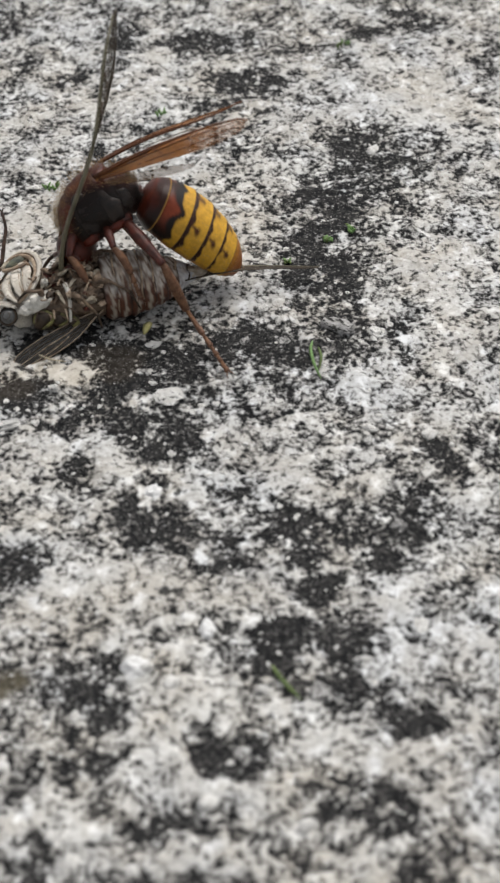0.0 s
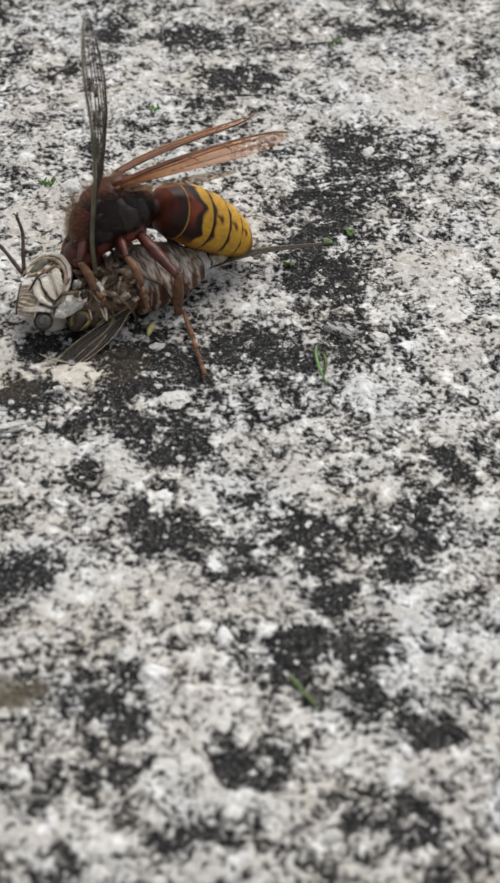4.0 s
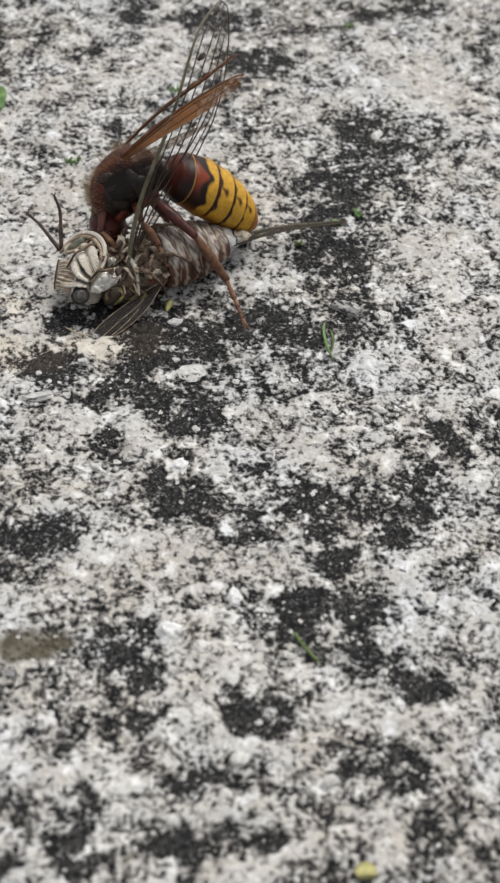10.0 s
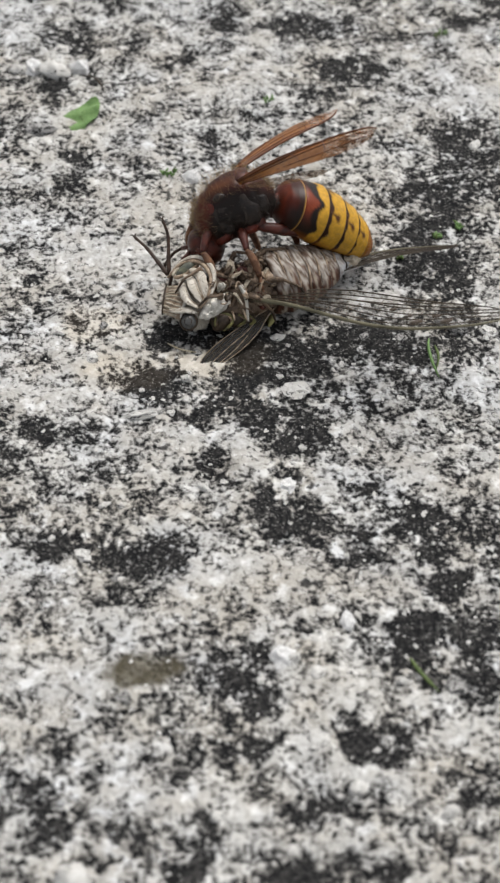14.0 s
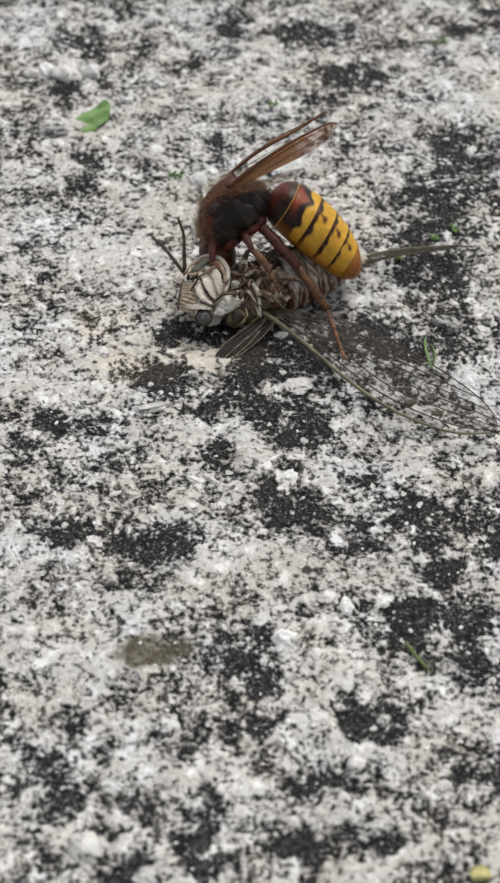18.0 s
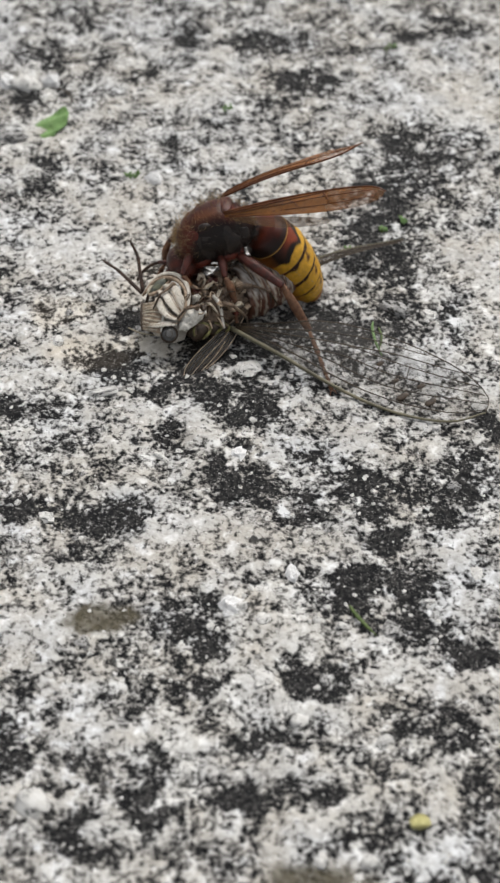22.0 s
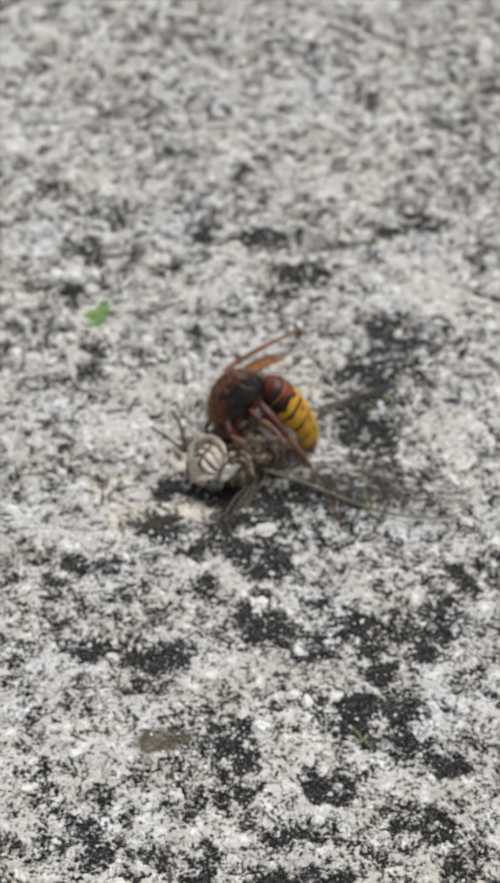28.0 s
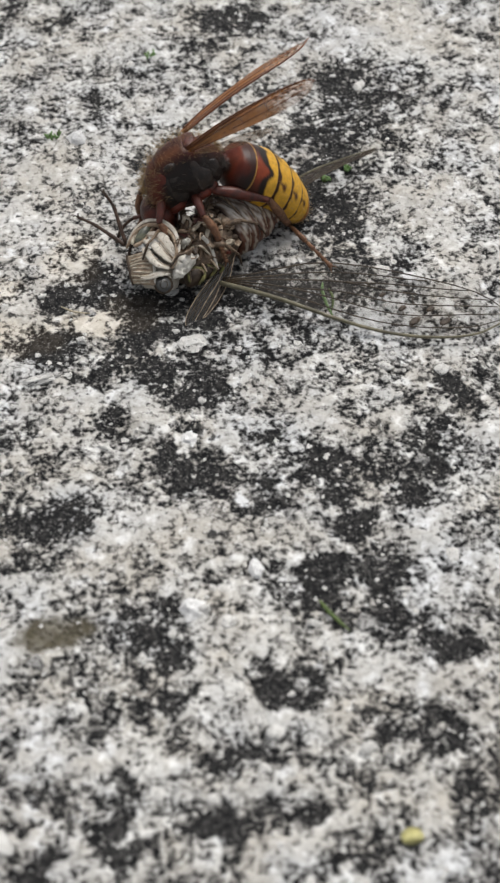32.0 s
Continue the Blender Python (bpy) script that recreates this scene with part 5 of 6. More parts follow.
def sliver(name, label, points, width, mat, category):
    """A thin curled blade lying on the slab; points in x, y and lift."""
    base = points[0]
    z = max(floor_z(p[0], p[1]) for p in points)
    c = spline([(p[0] - base[0], p[1] - base[1], p[2]) for p in points], 18)
    verts, faces = [], []
    for i, p in enumerate(c):
        t = np.gradient(c, axis=0)[i]
        n = np.array([-t[1], t[0], 0]) / (np.linalg.norm(t[:2]) + 1e-9)
        w = width * (0.25 + math.sin(math.pi * min(1, 0.06 + i / 18.5)) ** 0.6)
        verts += [p + n * w, p + (0, 0, 0.12), p - n * w, p - (0, 0, 0.06)]
    for i in range(len(c) - 1):
        for j in range(4):
            k = (j + 1) % 4
            faces.append((4 * i + j, 4 * i + 4 + j, 4 * i + 4 + k, 4 * i + k))
    faces += [(0, 1, 2, 3), tuple(len(verts) - q for q in (1, 2, 3, 4))]
    ob = tagged(new(name, mesh_from(name, verts, faces, mat)), label, category)
    ob.matrix_basis = place(base[0], base[1], z + 0.05)
    return ob


def moss_tuft(x, y, size, seed):
    rnd = random.Random(seed)
    tuft = tagged(new("moss_tuft"), "tiny tuft of green moss in a pore", "moss", group="moss tufts on the slab")
    tuft.matrix_basis = place(x, y, floor_z(x, y) - 0.1)
    for _ in range(9):
        a, r = rnd.uniform(0, 6.28), rnd.uniform(0, size)
        p = Vector((r * math.cos(a), r * math.sin(a), 0))
        d = Vector((rnd.uniform(-0.6, 0.6), rnd.uniform(-0.6, 0.6), 1.0)) * size * rnd.uniform(0.5, 1.0)
        part("shoot", mesh_from("shoot", *rod(spline([p, p + d * 0.5, p + d + Vector((rnd.uniform(-0.3, 0.3), rnd.uniform(-0.3, 0.3), 0))], 6), (0.06, 0.12, 0.17, 0.19, 0.17, 0.12, 0.03), 6), M_GREEN if rnd.random() < 0.6 else M_GREEN_DULL), tuft)


leaf_piece()
sliver("grass_blade", "thin curled green grass clipping", [(17.6, 24.9, 0.2), (17.4, 22.6, 0.9), (17.8, 20.2, 0.8), (18.6, 18.4, 0.15)], 0.17, M_GREEN, "grass")
sliver("grass_blade", "thin curled green grass clipping", [(18.3, 23.8, 0.2), (18.6, 21.6, 0.6), (18.3, 19.6, 0.3)], 0.16, M_GREEN_DULL, "grass")
sliver("grass_blade", "dull green grass clipping on dark stone", [(13.5, -22.9, 0.15), (14.6, -25.0, 0.5), (16.4, -27.0, 0.2)], 0.22, M_GREEN_DULL, "grass")
sliver("grass_blade", "dull green grass clipping on dark stone", [(6.2, -63.2, 0.1), (8.0, -62.4, 0.4), (9.6, -61.8, 0.1)], 0.2, M_GREEN_DULL, "grass")
sliver("seed_husk", "pale green husk beside the cicada", [(-1.9, 28.2, 0.1), (-2.1, 27.2, 0.35), (-2.4, 26.0, 0.1)], 0.42, M_YELLOW_BIT, "husk")
sliver("petal_scrap", "small pale yellow petal scrap", [(19.2, -50.9, 0.1), (20.3, -50.6, 0.25), (21.3, -50.8, 0.1)], 0.75, M_YELLOW_BIT, "petal")
sliver("dry_fibre", "pale dry plant fibre on the slab", [(-14.8, 22.4, 0.1), (-13.2, 21.2, 0.4), (-11.2, 20.9, 0.2)], 0.12, M_STRAW, "fibre")
sliver("dry_fibre", "pale dry plant fibre on the slab", [(-27.0, 73.4, 0.1), (-28.2, 75.4, 0.4), (-30.8, 76.6, 0.2)], 0.12, M_CICADA_DARK, "fibre")
for i, (x, y, s) in enumerate(((-16.8, 54.9, 1.1), (22.2, 89.0, 1.0), (-3.4, 72.4, 0.9), (-5.7, -66.0, 1.0), (22.6, 46.4, 0.9), (19.6, 44.6, 0.7), (14.6, 40.4, 0.7))):
    moss_tuft(x, y, s, 300 + i)

# ---- grains and pebbles bedded in the slab ----
# x, y, half length, half width, half height, turn
PEBBLES = [
    (1.1, 15.6, 1.7, 1.5, 0.6, -20), (0.1, -23.2, 1.5, 1.1, 0.9, 30), (7.1, -18.3, 0.8, 1.4, 0.6, 10), (-17.5, 10.6, 2.3, 0.6, 0.6, 5),
    (-34.3, 77.6, 2.1, 1.9, 1.2, 0), (-30.9, 78.2, 1.3, 1.4, 1.2, 40), (-37.7, 78.2, 1.3, 1.4, 1.0, 10), (-34.9, 63.8, 2.0, 1.3, 0.9, 0),
    (20.8, 27.8, 2.2, 1.1, 0.7, -25), (-13.3, 54.5, 1.1, 1.2, 1.0, 0), (25.1, 5.8, 0.8, 0.7, 0.6, 0), (-19.5, -49.4, 2.5, 1.9, 1.3, 0),
    (12.2, 2.6, 1.1, 0.9, 0.5, 15), (0.3, 0.5, 1.5, 1.0, 0.7, 70), (-3.9, -45.0, 0.7, 1.2, 0.7, 0), (-12.2, 16.9, 0.8, 0.7, 0.5, 0),
]
PEBBLES_MORE = [
    (1.3, -23.3, 1.1, 0.7, 0.9, 60), (0.4, 15.6, 1.6, 1.5, 0.6, 0), (-34.1, 83.1, 1.5, 1.3, 1.0, 0), (5.8, -60.8, 0.9, 0.8, 0.6, 0), (17.0, -40.7, 1.3, 1.0, 0.7, 0),
    (-28.5, 24.1, 1.1, 0.5, 0.5, -30), (-14.0, -61.5, 1.5, 1.2, 0.8, 0), (22.5, -21.8, 1.3, 0.5, 0.5, 5), (26.5, -3.8, 1.4, 1.0, 0.6, 20),
    (-39.5, 78.0, 1.8, 1.5, 1.1, 20), (3.4, -34.2, 0.9, 0.7, 0.6, 0), (24.0, 10.5, 1.1, 0.8, 0.5, -30), (-8.9, -0.6, 1.6, 0.6, 0.5, -35),
]


def scatter_stones():
    angular = [blob(1, 1, 1, 640 + i, 0.6, 6, 8) for i in range(8)]
    shapes = [[mesh_from("grain", *tri_chip(500 + i, 1, 1, 1), mat, i % 4 != 0) for i in range(8)] for mat in (M_STONE, M_STONE_GREY)]
    shapes.append([mesh_from("grain", *piece, M_CHIP, False) for piece in angular])
    rnd = random.Random(77)

    def grain(name, x, y, a, b, c, turn, tone, sink=0.25):
        ob = new(name, rnd.choice(shapes[tone]))
        ob.parent = ground
        c = c * (1.0 if name == "pebble" else 0.6)
        m = place(x, y, floor_z(x, y) + c * (sink - 0.25), rnd.uniform(-12, 12), rnd.uniform(-12, 12), turn)
        ob.matrix_basis = m @ Matrix.Diagonal((a, b, c, 1))

    for i, (x, y, a, b, c, turn) in enumerate(PEBBLES + PEBBLES_MORE):
        k = 1.05 if i < 10 else 0.8
        grain("pebble", x, y, a * k, b * k, c * k, turn, 2 if i in (1, 2, 5, 6, 9, 13) else 1 if i in (7, 8, 12, 19, 24) else 0, 0.3 if i < 10 else 0.1)
    for _ in range(265):
        x, y = rnd.uniform(-34, 40), rnd.uniform(-62, 95)
        s = 0.28 + 0.5 * rnd.random() ** 2.5
        if relief(np.array([x]), np.array([y]))[2][0] > 0.2:
            x += 9
        if rnd.random() < 0.2:
            s *= 1.5
        grain("grain", x, y, s * rnd.uniform(0.8, 1.5), s, s * 0.7, rnd.uniform(0, 180), 0 if rnd.random() < 0.75 else 1, 0.1)
    # finer grit in one piece
    verts, faces = [], []
    n = 3000
    xs, ys = np.random.uniform(-58, 58, n), np.random.uniform(-68, 175, n)
    zs = relief(xs, ys)[0]
    small = [blob(1, 1, 1, 800 + i, 0.9, 4, 6) for i in range(6)]
    for x, y, z in zip(xs, ys, zs):
        s = rnd.uniform(0.12, 0.32)
        v, f = rnd.choice(small)
        k = len(verts)
        a = rnd.uniform(0, 6.28)
        ca, sa, ex = math.cos(a) * s, math.sin(a) * s, rnd.uniform(0.7, 1.6)
        verts += [(x + ca * p[0] * ex - sa * p[1], y + sa * p[0] * ex + ca * p[1], z + s * (0.4 * p[2] - 0.1)) for p in v]
        faces += [tuple(q + k for q in t) for t in f]
    grit = part("grit", mesh_from("grit", verts, faces, M_STONE, False), ground, "fine pale grit bedded in the slab")
    tagged(grit, kind="stuff")


scatter_stones()


# ---- what moves: seconds, place in mm, turn in degrees ----
HORNET_ROWS = [
    (0, -7.95, 35.93, 13.07, 15.8, 9.1, -173.2),
    (1, -6.73, 34.82, 12.39, 21.7, 20.1, -171.9),
    (2, -6.71, 36.29, 12.83, 15.6, 9.3, -178.1),
    (3, -7.10, 34.91, 12.61, 20.6, 2.4, -177.3),
    (6, -6.50, 35.90, 11.97, 24.5, 9.3, -161.2),
    (7, -7.52, 36.55, 12.03, 26.0, 17.5, -173.7),
    (8, -8.77, 38.32, 11.68, 28.9, 14.3, -161.8),
    (9, -8.81, 38.66, 11.53, 22.2, 8.1, -169.0),
    (10, -8.23, 38.42, 11.77, 20.1, 14.3, -173.5),
    (11, -9.99, 37.02, 11.43, 26.8, 11.6, -161.9),
    (12, -9.65, 36.26, 11.88, 22.9, 14.3, -166.3),
    (13, -6.90, 36.43, 12.12, 17.3, 1.4, -173.2),
    (16, -8.35, 35.66, 11.73, 24.8, 7.8, -175.7),
    (17, -7.71, 33.75, 11.84, 14.5, 2.3, -171.6),
    (18, -8.38, 35.68, 12.07, 19.8, 18.4, -170.8),
    (19, -7.38, 35.60, 11.70, 24.9, 11.3, -165.1),
    (20, -1.76, 27.69, 11.86, 3.2, -9.1, -179.7),
    (21, -3.18, 30.35, 12.11, 4.2, -12.7, -176.9),
    (22, -3.51, 29.80, 12.02, 8.6, -5.2, -173.7),
    (23, -2.35, 31.57, 12.33, 11.3, -9.9, -175.8),
    (24, -1.81, 31.72, 12.13, 2.9, -7.7, -178.7),
    (25, -5.04, 36.82, 11.87, 20.7, -1.4, -166.9),
    (28, -4.58, 35.44, 11.72, 30.4, 10.0, -150.2),
    (29, -4.24, 35.68, 11.70, 31.0, 7.3, -147.9),
    (30, -4.11, 31.13, 11.95, 9.0, 9.7, -179.0),
    (31, 1.01, 32.56, 11.88, 8.0, -1.3, 179.8),
    (32, 0.87, 34.30, 12.07, 13.9, 3.4, -170.9),
]
ABDOMEN_ROWS = [
    (0, -4.20, 0.00, -0.40, -12.2, -41.1, 4.2),
    (1, -4.20, 0.00, -0.40, -37.5, -40.8, 41.0),
    (2, -4.20, 0.00, -0.40, -22.1, -35.2, 25.5),
    (3, -4.20, 0.00, -0.40, -10.2, -14.0, 33.6),
    (6, -4.20, 0.00, -0.40, -15.4, -36.7, 15.5),
    (7, -4.20, 0.00, -0.40, -20.4, -31.1, 30.1),
    (8, -4.20, 0.00, -0.40, -0.7, -38.8, 5.7),
    (9, -4.20, 0.00, -0.40, -11.3, -30.5, 16.3),
    (10, -4.20, 0.00, -0.40, -12.3, -37.2, 27.7),
    (11, -4.20, 0.00, -0.40, -18.9, -30.1, 26.1),
    (12, -4.20, 0.00, -0.40, -14.3, -32.3, 14.7),
    (13, -4.20, 0.00, -0.40, -6.7, -26.1, 13.5),
    (16, -3.94, -0.03, 0.32, 6.4, -26.2, 23.9),
    (17, -4.42, -0.02, -0.07, 26.8, -34.5, -8.4),
    (18, -4.27, -0.04, 0.15, 23.4, -48.7, -9.0),
    (19, -3.71, -0.07, 0.73, 12.6, -43.9, 2.6),
    (20, -4.12, -0.09, 0.76, -8.9, -32.5, 19.7),
    (21, -4.53, -0.11, 0.80, 19.2, -30.9, 15.2),
    (22, -4.31, -0.05, 0.24, 11.3, -41.3, 15.8),
    (23, -3.44, -0.06, -0.29, 20.4, -31.8, 28.8),
    (24, -4.28, -0.05, 0.11, 20.9, -40.0, 7.5),
    (25, -3.87, -0.04, 0.01, 12.0, -43.1, 13.7),
    (28, -4.20, 0.00, -0.40, -5.9, -62.0, 6.0),
    (29, -4.20, 0.00, -0.40, 2.2, -58.1, -2.3),
    (30, -4.20, 0.00, -0.40, -12.2, -40.0, 17.6),
    (31, -4.20, 0.00, -0.40, -4.4, -38.4, 5.6),
    (32, -4.20, 0.00, -0.40, -12.7, -36.0, 19.7),
]
WING_FAR_ROWS = [
    (0, -0.60, -2.00, 2.85, -6.5, -18.9, 154.0),
    (1, -0.60, -2.00, 2.85, -1.8, -13.4, 157.3),
    (2, -0.60, -2.00, 2.85, -8.3, -8.0, -147.5),
    (3, -0.60, -2.00, 2.85, -7.1, -10.9, -149.1),
    (6, -0.60, -2.00, 2.85, -2.7, -3.0, -158.7),
    (7, -0.60, -2.00, 2.85, -4.8, -24.8, 155.2),
    (8, -0.60, -2.00, 2.85, -5.9, -16.1, -156.7),
    (9, -0.60, -2.00, 2.85, -7.9, -10.7, -136.8),
    (10, -0.60, -2.00, 2.85, -4.8, -29.3, 152.7),
    (11, -0.60, -2.00, 2.85, -6.2, -8.3, -137.7),
    (12, -0.60, -2.00, 2.85, -4.6, -21.9, 125.5),
    (13, -0.60, -2.00, 2.85, -7.0, -6.9, -156.4),
    (16, -0.60, -2.00, 2.85, -2.2, -3.4, -115.1),
    (17, -0.60, -2.00, 2.85, -8.9, -5.4, -160.8),
    (18, -0.60, -2.00, 2.85, -2.9, -24.5, 138.5),
    (19, -0.60, -2.00, 2.85, -4.5, 0.9, -131.6),
    (20, -0.60, -2.00, 2.85, -5.0, -32.0, -177.0),
    (21, -0.60, -2.00, 2.85, 6.2, -50.7, 146.8),
    (22, -0.60, -2.00, 2.85, 2.2, -35.9, 152.5),
    (23, -0.60, -2.00, 2.85, -14.3, -11.8, -143.5),
    (24, -0.60, -2.00, 2.85, -3.5, -33.1, 163.2),
    (25, -0.60, -2.00, 2.85, -4.9, -17.3, -168.9),
    (28, -0.60, -2.00, 2.85, -3.2, 6.7, -152.3),
    (29, -0.60, -2.00, 2.85, -3.2, 7.5, -152.4),
    (30, -0.60, -2.00, 2.85, -2.9, -29.2, 141.8),
    (31, -0.60, -2.00, 2.85, -3.3, -7.5, -156.9),
    (32, -0.60, -2.00, 2.85, -12.1, -13.0, -151.5),
]
WING_NEAR_ROWS = [
    (0, -0.60, 2.10, 2.70, 35.2, -17.2, 155.2),
    (1, -0.60, 2.10, 2.70, 39.4, -10.9, 162.5),
    (2, -0.60, 2.10, 2.70, 36.0, -19.9, 166.3),
    (3, -0.60, 2.10, 2.70, 30.7, -8.0, -149.7),
    (6, -0.60, 2.10, 2.70, 36.1, -17.2, 131.6),
    (7, -0.60, 2.10, 2.70, 40.2, -25.2, 152.7),
    (8, -0.60, 2.10, 2.70, 31.4, -13.6, -152.8),
    (9, -0.60, 2.10, 2.70, 23.6, -3.7, -132.4),
    (10, -0.60, 2.10, 2.70, 36.8, -26.1, 153.2),
    (11, -0.60, 2.10, 2.70, 25.3, -21.7, 122.9),
    (12, -0.60, 2.10, 2.70, 32.2, -20.8, 127.0),
    (13, -0.60, 2.10, 2.70, 41.4, -26.7, 151.1),
    (16, -0.60, 2.10, 2.70, 31.6, -27.1, 125.5),
    (17, -0.60, 2.10, 2.70, 36.3, -23.2, 141.1),
    (18, -0.60, 2.10, 2.70, 39.3, -23.3, 142.6),
    (19, -0.60, 2.10, 2.70, 20.6, -23.4, 121.8),
    (20, -0.60, 2.10, 2.70, 41.4, -27.9, 147.3),
    (21, -0.60, 2.10, 2.70, 54.8, -36.6, 119.5),
    (22, -0.60, 2.10, 2.70, 43.9, -23.1, 158.0),
    (23, -0.60, 2.10, 2.70, 42.4, -33.7, 115.4),
    (24, -0.60, 2.10, 2.70, 43.2, -32.9, 145.6),
    (25, -0.60, 2.10, 2.70, 43.5, -29.7, 122.7),
    (28, -0.60, 2.10, 2.70, 32.0, 14.5, -134.1),
    (29, -0.60, 2.10, 2.70, 34.1, 19.9, -132.9),
    (30, -0.60, 2.10, 2.70, 43.2, -30.9, 128.3),
    (31, -0.60, 2.10, 2.70, 40.7, -23.1, 161.9),
    (32, -0.60, 2.10, 2.70, 42.5, -32.4, 139.6),
]
FEMUR_ROWS = [
    (0, -2.60, 1.90, -2.60, 29.8, 34.2, 125.7),
    (1, -2.60, 1.90, -2.60, 51.1, 42.9, 158.1),
    (2, -2.60, 1.90, -2.60, 48.0, 28.3, 154.2),
    (3, -2.60, 1.90, -2.60, 47.3, 30.7, 141.9),
    (6, -2.60, 1.90, -2.60, 33.6, 29.6, 115.9),
    (7, -2.60, 1.90, -2.60, 30.4, 54.9, 130.8),
    (8, -2.60, 1.90, -2.60, 25.4, 58.1, 114.9),
    (9, -2.60, 1.90, -2.60, 35.6, 46.0, 127.3),
    (10, -2.60, 1.90, -2.60, 43.8, 45.7, 146.7),
    (11, -2.60, 1.90, -2.60, 51.5, 46.0, 143.2),
    (12, -2.60, 1.90, -2.60, 48.8, 43.1, 147.0),
    (13, -2.60, 1.90, -2.60, 79.4, 17.3, -157.3),
    (16, -2.60, 1.90, -2.60, 60.5, 40.4, 162.1),
    (17, -2.60, 1.90, -2.60, 28.6, 36.7, 118.2),
    (18, -2.60, 1.90, -2.60, 33.5, 53.5, 135.9),
    (19, -2.60, 1.90, -2.60, 52.6, 36.6, 146.6),
    (20, -2.60, 1.90, -2.60, 44.8, 0.7, 146.1),
    (21, -2.60, 1.90, -2.60, 45.8, 4.5, 139.0),
    (22, -2.60, 1.90, -2.60, 46.5, 16.4, 143.1),
    (23, -2.60, 1.90, -2.60, 44.0, 13.3, 128.0),
    (24, -2.60, 1.90, -2.60, 42.8, 9.5, 146.1),
    (25, -2.60, 1.90, -2.60, 53.4, 31.1, 140.7),
    (28, -2.60, 1.90, -2.60, 26.0, 53.1, 104.1),
    (29, -2.60, 1.90, -2.60, 19.2, 52.0, 92.9),
    (30, -2.60, 1.90, -2.60, 25.5, 39.7, 130.0),
    (31, -2.60, 1.90, -2.60, 26.6, 13.0, 117.9),
    (32, -2.60, 1.90, -2.60, 47.0, 22.2, 179.3),
]
TIBIA_ROWS = [
    (0, -5.73, 6.27, -6.25, 129.5, 73.7, -129.5),
    (1, -7.02, 3.67, -7.03, -136.7, 73.0, -43.3),
    (2, -7.76, 4.39, -5.68, 110.1, 76.8, -145.8),
    (3, -7.00, 5.35, -5.92, -172.1, 58.7, -85.3),
    (6, -5.07, 6.99, -5.81, 149.4, 68.8, -120.6),
    (6.5, -5.06, 5.86, -6.86, 21.6, 52.4, 106.1),
    (7, -5.04, 4.73, -7.92, 14.1, -0.2, 90.9),
    (8, -4.05, 5.02, -8.12, -4.9, 5.6, 85.8),
    (9, -5.33, 5.49, -7.28, 6.4, -0.5, 91.1),
    (9.5, -5.87, 4.94, -7.26, 13.5, 42.2, 109.5),
    (10, -6.40, 4.39, -7.25, 80.4, 70.9, -175.5),
    (11, -6.21, 4.60, -7.28, 56.3, 66.9, 148.0),
    (12, -6.58, 4.48, -7.04, 69.3, 65.7, 169.8),
    (13, -8.32, -0.50, -4.53, 153.6, 48.5, -104.7),
    (16, -7.31, 3.42, -6.81, 87.0, 65.9, -170.4),
    (17, -5.07, 6.49, -6.49, 66.1, 68.6, 162.5),
    (18, -5.38, 4.59, -7.82, 78.4, 76.0, -177.1),
    (19, -6.96, 4.77, -6.48, -176.4, 63.9, -89.5),
    (20, -7.99, 5.53, -2.68, 55.7, 54.8, 160.5),
    (21, -7.49, 6.15, -3.10, 54.8, 42.4, 158.5),
    (22, -7.59, 5.64, -4.43, 58.6, 54.0, 158.6),
    (23, -6.49, 6.88, -4.10, 78.7, 49.4, -173.4),
    (24, -7.92, 5.47, -3.67, 34.1, 34.8, 130.9),
    (25, -6.90, 5.43, -5.96, 95.9, 54.8, -149.3),
    (28, -3.55, 5.68, -7.80, 95.3, 76.5, 177.9),
    (29, -2.80, 5.90, -7.72, 71.3, 73.7, 149.6),
    (30, -5.81, 5.73, -6.75, 158.5, 36.8, -115.1),
    (31, -5.56, 7.50, -4.06, 125.4, 67.6, -128.6),
    (32, -8.62, 1.97, -5.05, 119.0, 53.4, -126.7),
]
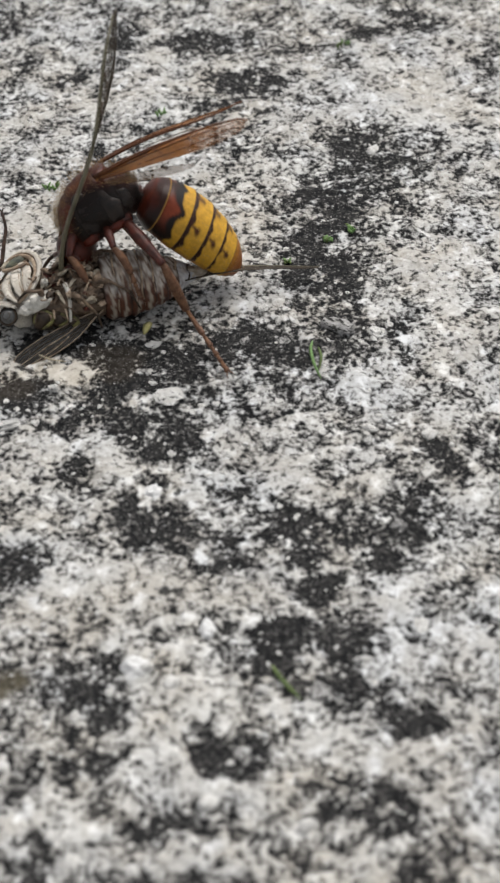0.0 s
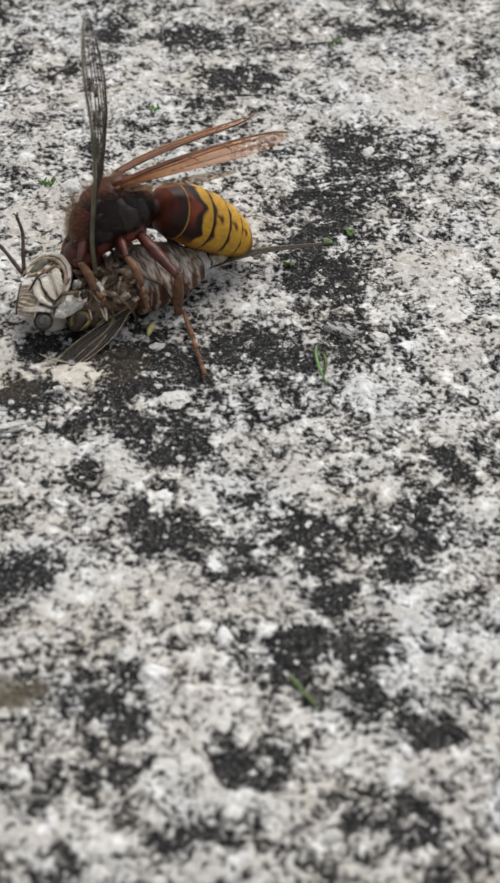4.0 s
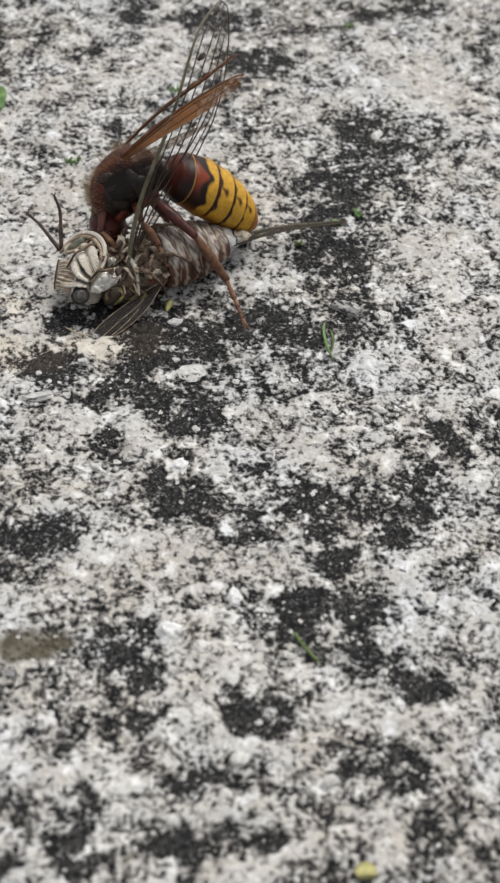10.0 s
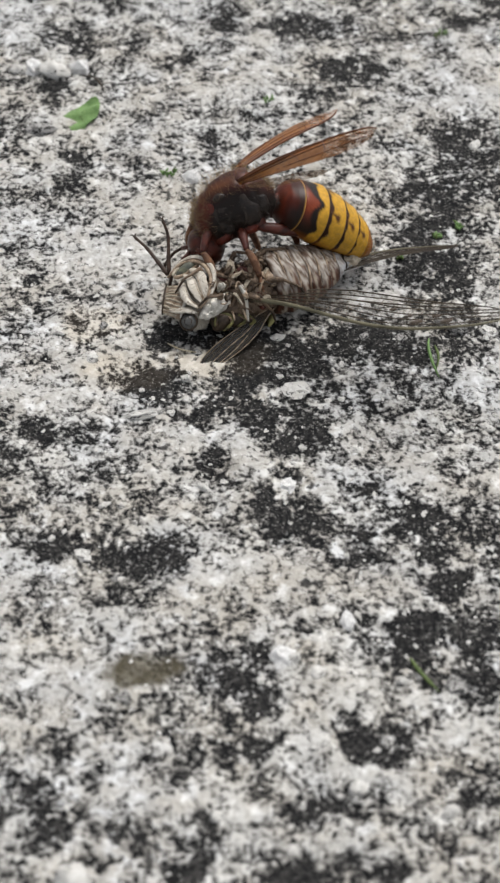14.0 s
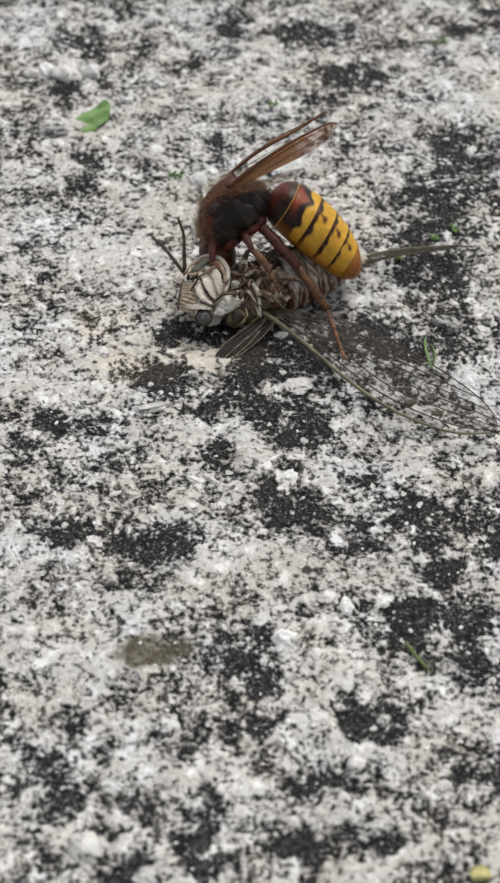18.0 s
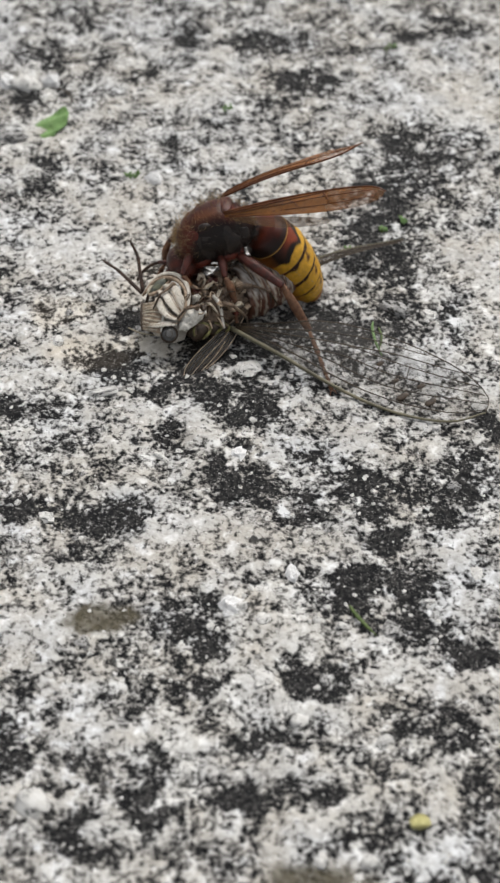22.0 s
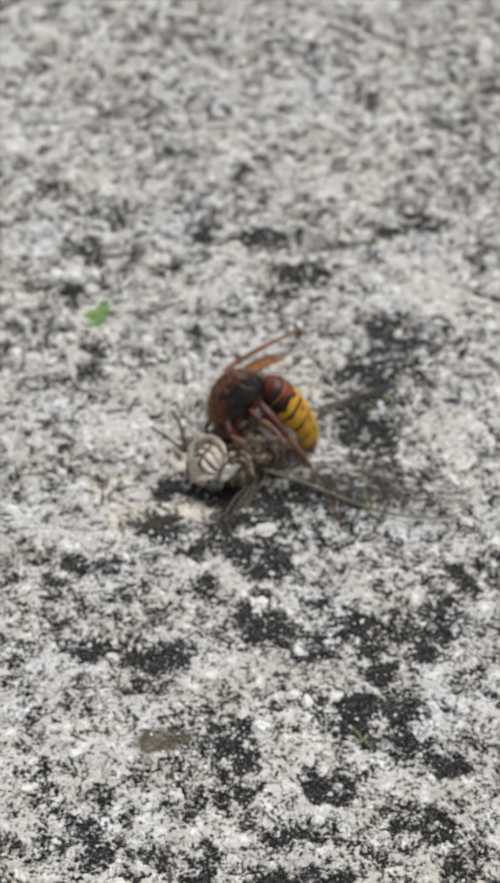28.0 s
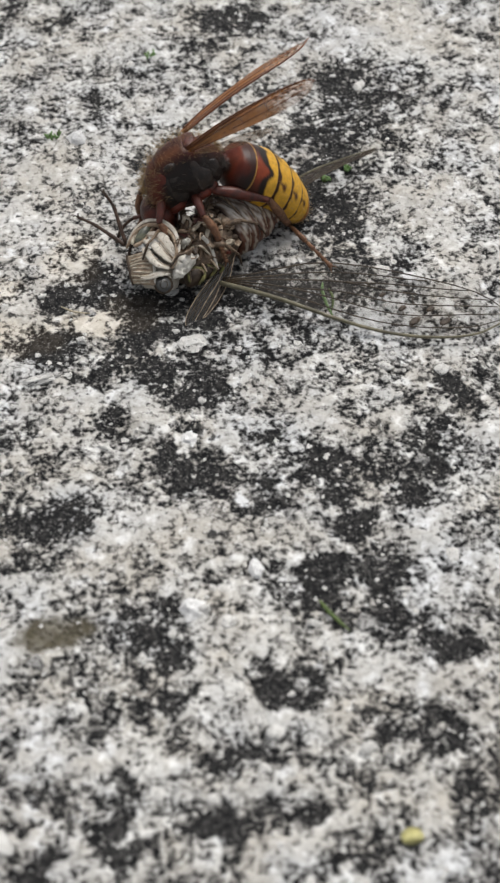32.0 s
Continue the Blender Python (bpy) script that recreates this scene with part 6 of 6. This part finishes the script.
TARSUS_ROWS = [
    (0, -6.86, 4.91, -12.30, 21.1, 27.2, 113.8),
    (1, -5.68, 2.41, -13.05, -4.0, 32.9, 96.2),
    (2, -8.95, 3.58, -11.81, 4.0, 29.9, 100.3),
    (3, -6.73, 2.08, -11.30, 12.0, 24.8, 100.2),
    (6, -6.23, 5.02, -11.68, 1.1, 40.1, 84.6),
    (6.5, -5.68, 8.03, -9.79, -99.6, 78.2, -21.5),
    (7, -5.14, 11.03, -7.90, -152.5, 30.4, -80.0),
    (8, -3.59, 11.27, -8.73, -174.2, 35.2, -90.3),
    (9, -5.46, 11.79, -7.22, 164.4, 36.4, -95.3),
    (9.5, -6.95, 8.01, -10.21, 54.8, 70.1, 145.8),
    (10, -8.45, 4.23, -13.20, 19.4, 11.9, 99.7),
    (11, -8.31, 5.91, -13.08, 6.4, 19.3, 90.5),
    (12, -9.13, 4.94, -12.79, -5.4, 15.3, 87.4),
    (13, -9.38, -4.54, -9.25, -35.6, 15.2, 52.9),
    (16, -9.84, 2.99, -12.57, 10.2, 19.0, 103.4),
    (17, -7.26, 7.18, -12.35, 18.5, 9.7, 100.2),
    (18, -6.91, 4.52, -13.93, -4.0, 12.6, 95.0),
    (19, -6.93, 2.00, -12.13, 8.7, 28.4, 95.4),
    (20, -11.41, 6.74, -7.83, 17.7, 6.6, 99.7),
    (21, -11.82, 7.86, -7.35, 29.9, 6.3, 107.5),
    (22, -11.04, 6.99, -9.53, 20.6, 12.6, 100.5),
    (23, -10.56, 6.41, -8.88, 23.7, 8.4, 98.4),
    (24, -11.31, 9.38, -7.26, 29.4, 11.7, 118.1),
    (25, -10.03, 3.57, -11.11, 20.2, 16.9, 94.6),
    (28, -5.02, 5.74, -13.92, 6.1, 37.9, 82.4),
    (29, -4.32, 6.79, -13.77, 13.1, 41.7, 85.6),
    (30, -7.95, 1.16, -10.53, 2.6, 14.4, 100.4),
    (31, -7.06, 5.63, -9.88, 4.0, 12.0, 92.9),
    (32, -10.86, -1.04, -10.11, 26.6, 8.4, 108.3),
]
CICADA_ROWS = [
    (0, -7.60, 29.51, 0.00, 0.0, 0.0, -165.5),
    (1, -4.95, 30.59, 0.00, 0.0, 0.0, -152.2),
    (2, -5.71, 29.05, 0.00, 0.0, 0.0, -150.1),
    (3, -5.65, 30.32, 0.00, 0.0, 0.0, -153.4),
    (6, -2.40, 30.65, 0.00, 0.0, 0.0, -157.8),
    (7, -2.99, 31.26, 0.00, 0.0, 0.0, -160.6),
    (8, -2.79, 31.86, 0.00, 0.0, 0.0, -157.8),
    (9, -2.72, 32.36, 0.00, 0.0, 0.0, -154.0),
    (10, -3.46, 30.88, 0.00, 0.0, 0.0, -154.8),
    (11, -2.64, 30.16, 0.00, 0.0, 0.0, -155.0),
    (12, -3.29, 28.69, 0.00, 0.0, 0.0, -153.3),
    (13, -2.31, 28.99, 0.00, 0.0, 0.0, -155.7),
    (16, -3.18, 29.02, 0.00, 0.0, 0.0, -153.9),
    (17, -1.44, 28.56, 0.00, 0.0, 0.0, -153.4),
    (18, -1.59, 29.42, 0.00, 0.0, 0.0, -155.1),
    (19, -3.09, 30.24, 0.00, 0.0, 0.0, -151.2),
    (20, -0.60, 25.50, 0.00, 0.0, 0.0, -149.5),
    (21, 0.26, 26.63, 0.00, 0.0, 0.0, -142.3),
    (22, -0.38, 25.14, 0.00, 0.0, 0.0, -147.3),
    (23, 0.08, 26.99, 0.00, 0.0, 0.0, -144.5),
    (24, 0.81, 27.24, 0.00, 0.0, 0.0, -145.2),
    (25, -1.32, 30.47, 0.00, 0.0, 0.0, -146.4),
    (28, 0.33, 30.00, 0.00, 0.0, 0.0, -141.9),
    (29, 0.39, 29.53, 0.00, 0.0, 0.0, -148.7),
    (30, 2.08, 28.93, 0.00, 0.0, 0.0, -147.3),
    (31, 3.20, 25.86, 0.00, 0.0, 0.0, -150.0),
    (32, 5.76, 30.48, 0.00, 0.0, 0.0, -140.5),
]
CWING_ROWS = [
    (0, 4.45, -1.54, 5.43, 10.4, -75.2, 149.6),
    (1, 2.89, -0.94, 3.09, -16.5, -77.1, 161.8),
    (2, 2.90, -0.61, 2.60, -76.5, -68.4, -138.7),
    (3, 2.56, -0.97, 2.85, 20.7, -86.5, 125.2),
    (6, 5.14, 0.33, 2.77, -119.0, -79.2, -77.9),
    (7, 4.41, 0.24, 3.29, -8.4, -77.3, 145.6),
    (8, 5.21, 0.22, 2.57, -89.9, -51.5, -141.0),
    (9, 5.46, 1.38, 5.13, -98.5, -69.1, -145.8),
    (10, 4.87, 1.13, 5.16, -93.5, -60.1, -144.2),
    (11, 5.03, 0.88, 5.59, -86.4, -53.4, -144.5),
    (12, 4.66, -0.31, 3.61, -81.9, -52.5, -149.6),
    (13, 4.66, -0.31, 3.61, -33.3, -41.8, 151.3),
    (16, 3.43, 0.82, 3.54, -13.5, 1.4, 112.2),
    (17, 4.41, 1.88, 3.38, -5.4, 2.9, 101.0),
    (18, 4.04, 1.62, 3.16, -7.1, 1.5, 113.2),
    (19, 2.33, 3.33, 4.97, 0.6, 7.7, 143.4),
    (20, 4.08, 3.61, 2.89, 4.7, 4.7, 114.9),
    (21, 5.20, 3.34, 3.77, 5.1, 6.3, 112.6),
    (22, 3.22, 3.46, 2.56, 8.3, 4.4, 116.9),
    (23, 3.96, 1.90, 2.98, 3.9, 4.4, 114.0),
    (24, 4.23, 3.47, 3.81, 8.4, 6.8, 112.5),
    (25, 2.54, 3.19, 3.62, 1.8, 5.2, 123.8),
    (28, 2.54, 3.19, 3.62, 1.8, 5.2, 123.8),
    (29, 2.54, 3.19, 3.62, 1.8, 5.2, 123.8),
    (30, 2.54, 3.19, 3.62, 1.8, 5.2, 123.8),
    (31, 4.90, 4.53, 1.98, -2.3, 1.7, 118.5),
    (32, 4.90, 4.53, 1.98, -2.3, 1.7, 118.5),
]


def key(ob, rows):
    walk(ob, [(t, place(x, y, z, rx, ry, rz)) for t, x, y, z, rx, ry, rz in rows])


def motions():
    key(hornet, HORNET_ROWS)
    key(HORNET_PARTS["abdomen"], ABDOMEN_ROWS)
    key(HORNET_PARTS["wing_far"], WING_FAR_ROWS)
    key(HORNET_PARTS["wing_near"], WING_NEAR_ROWS)
    key(HORNET_PARTS["femur"], FEMUR_ROWS)
    key(HORNET_PARTS["tibia"], TIBIA_ROWS)
    key(HORNET_PARTS["tarsus"], TARSUS_ROWS)
    key(cicada, CICADA_ROWS)
    key(RAISED_WING, CWING_ROWS)


motions()
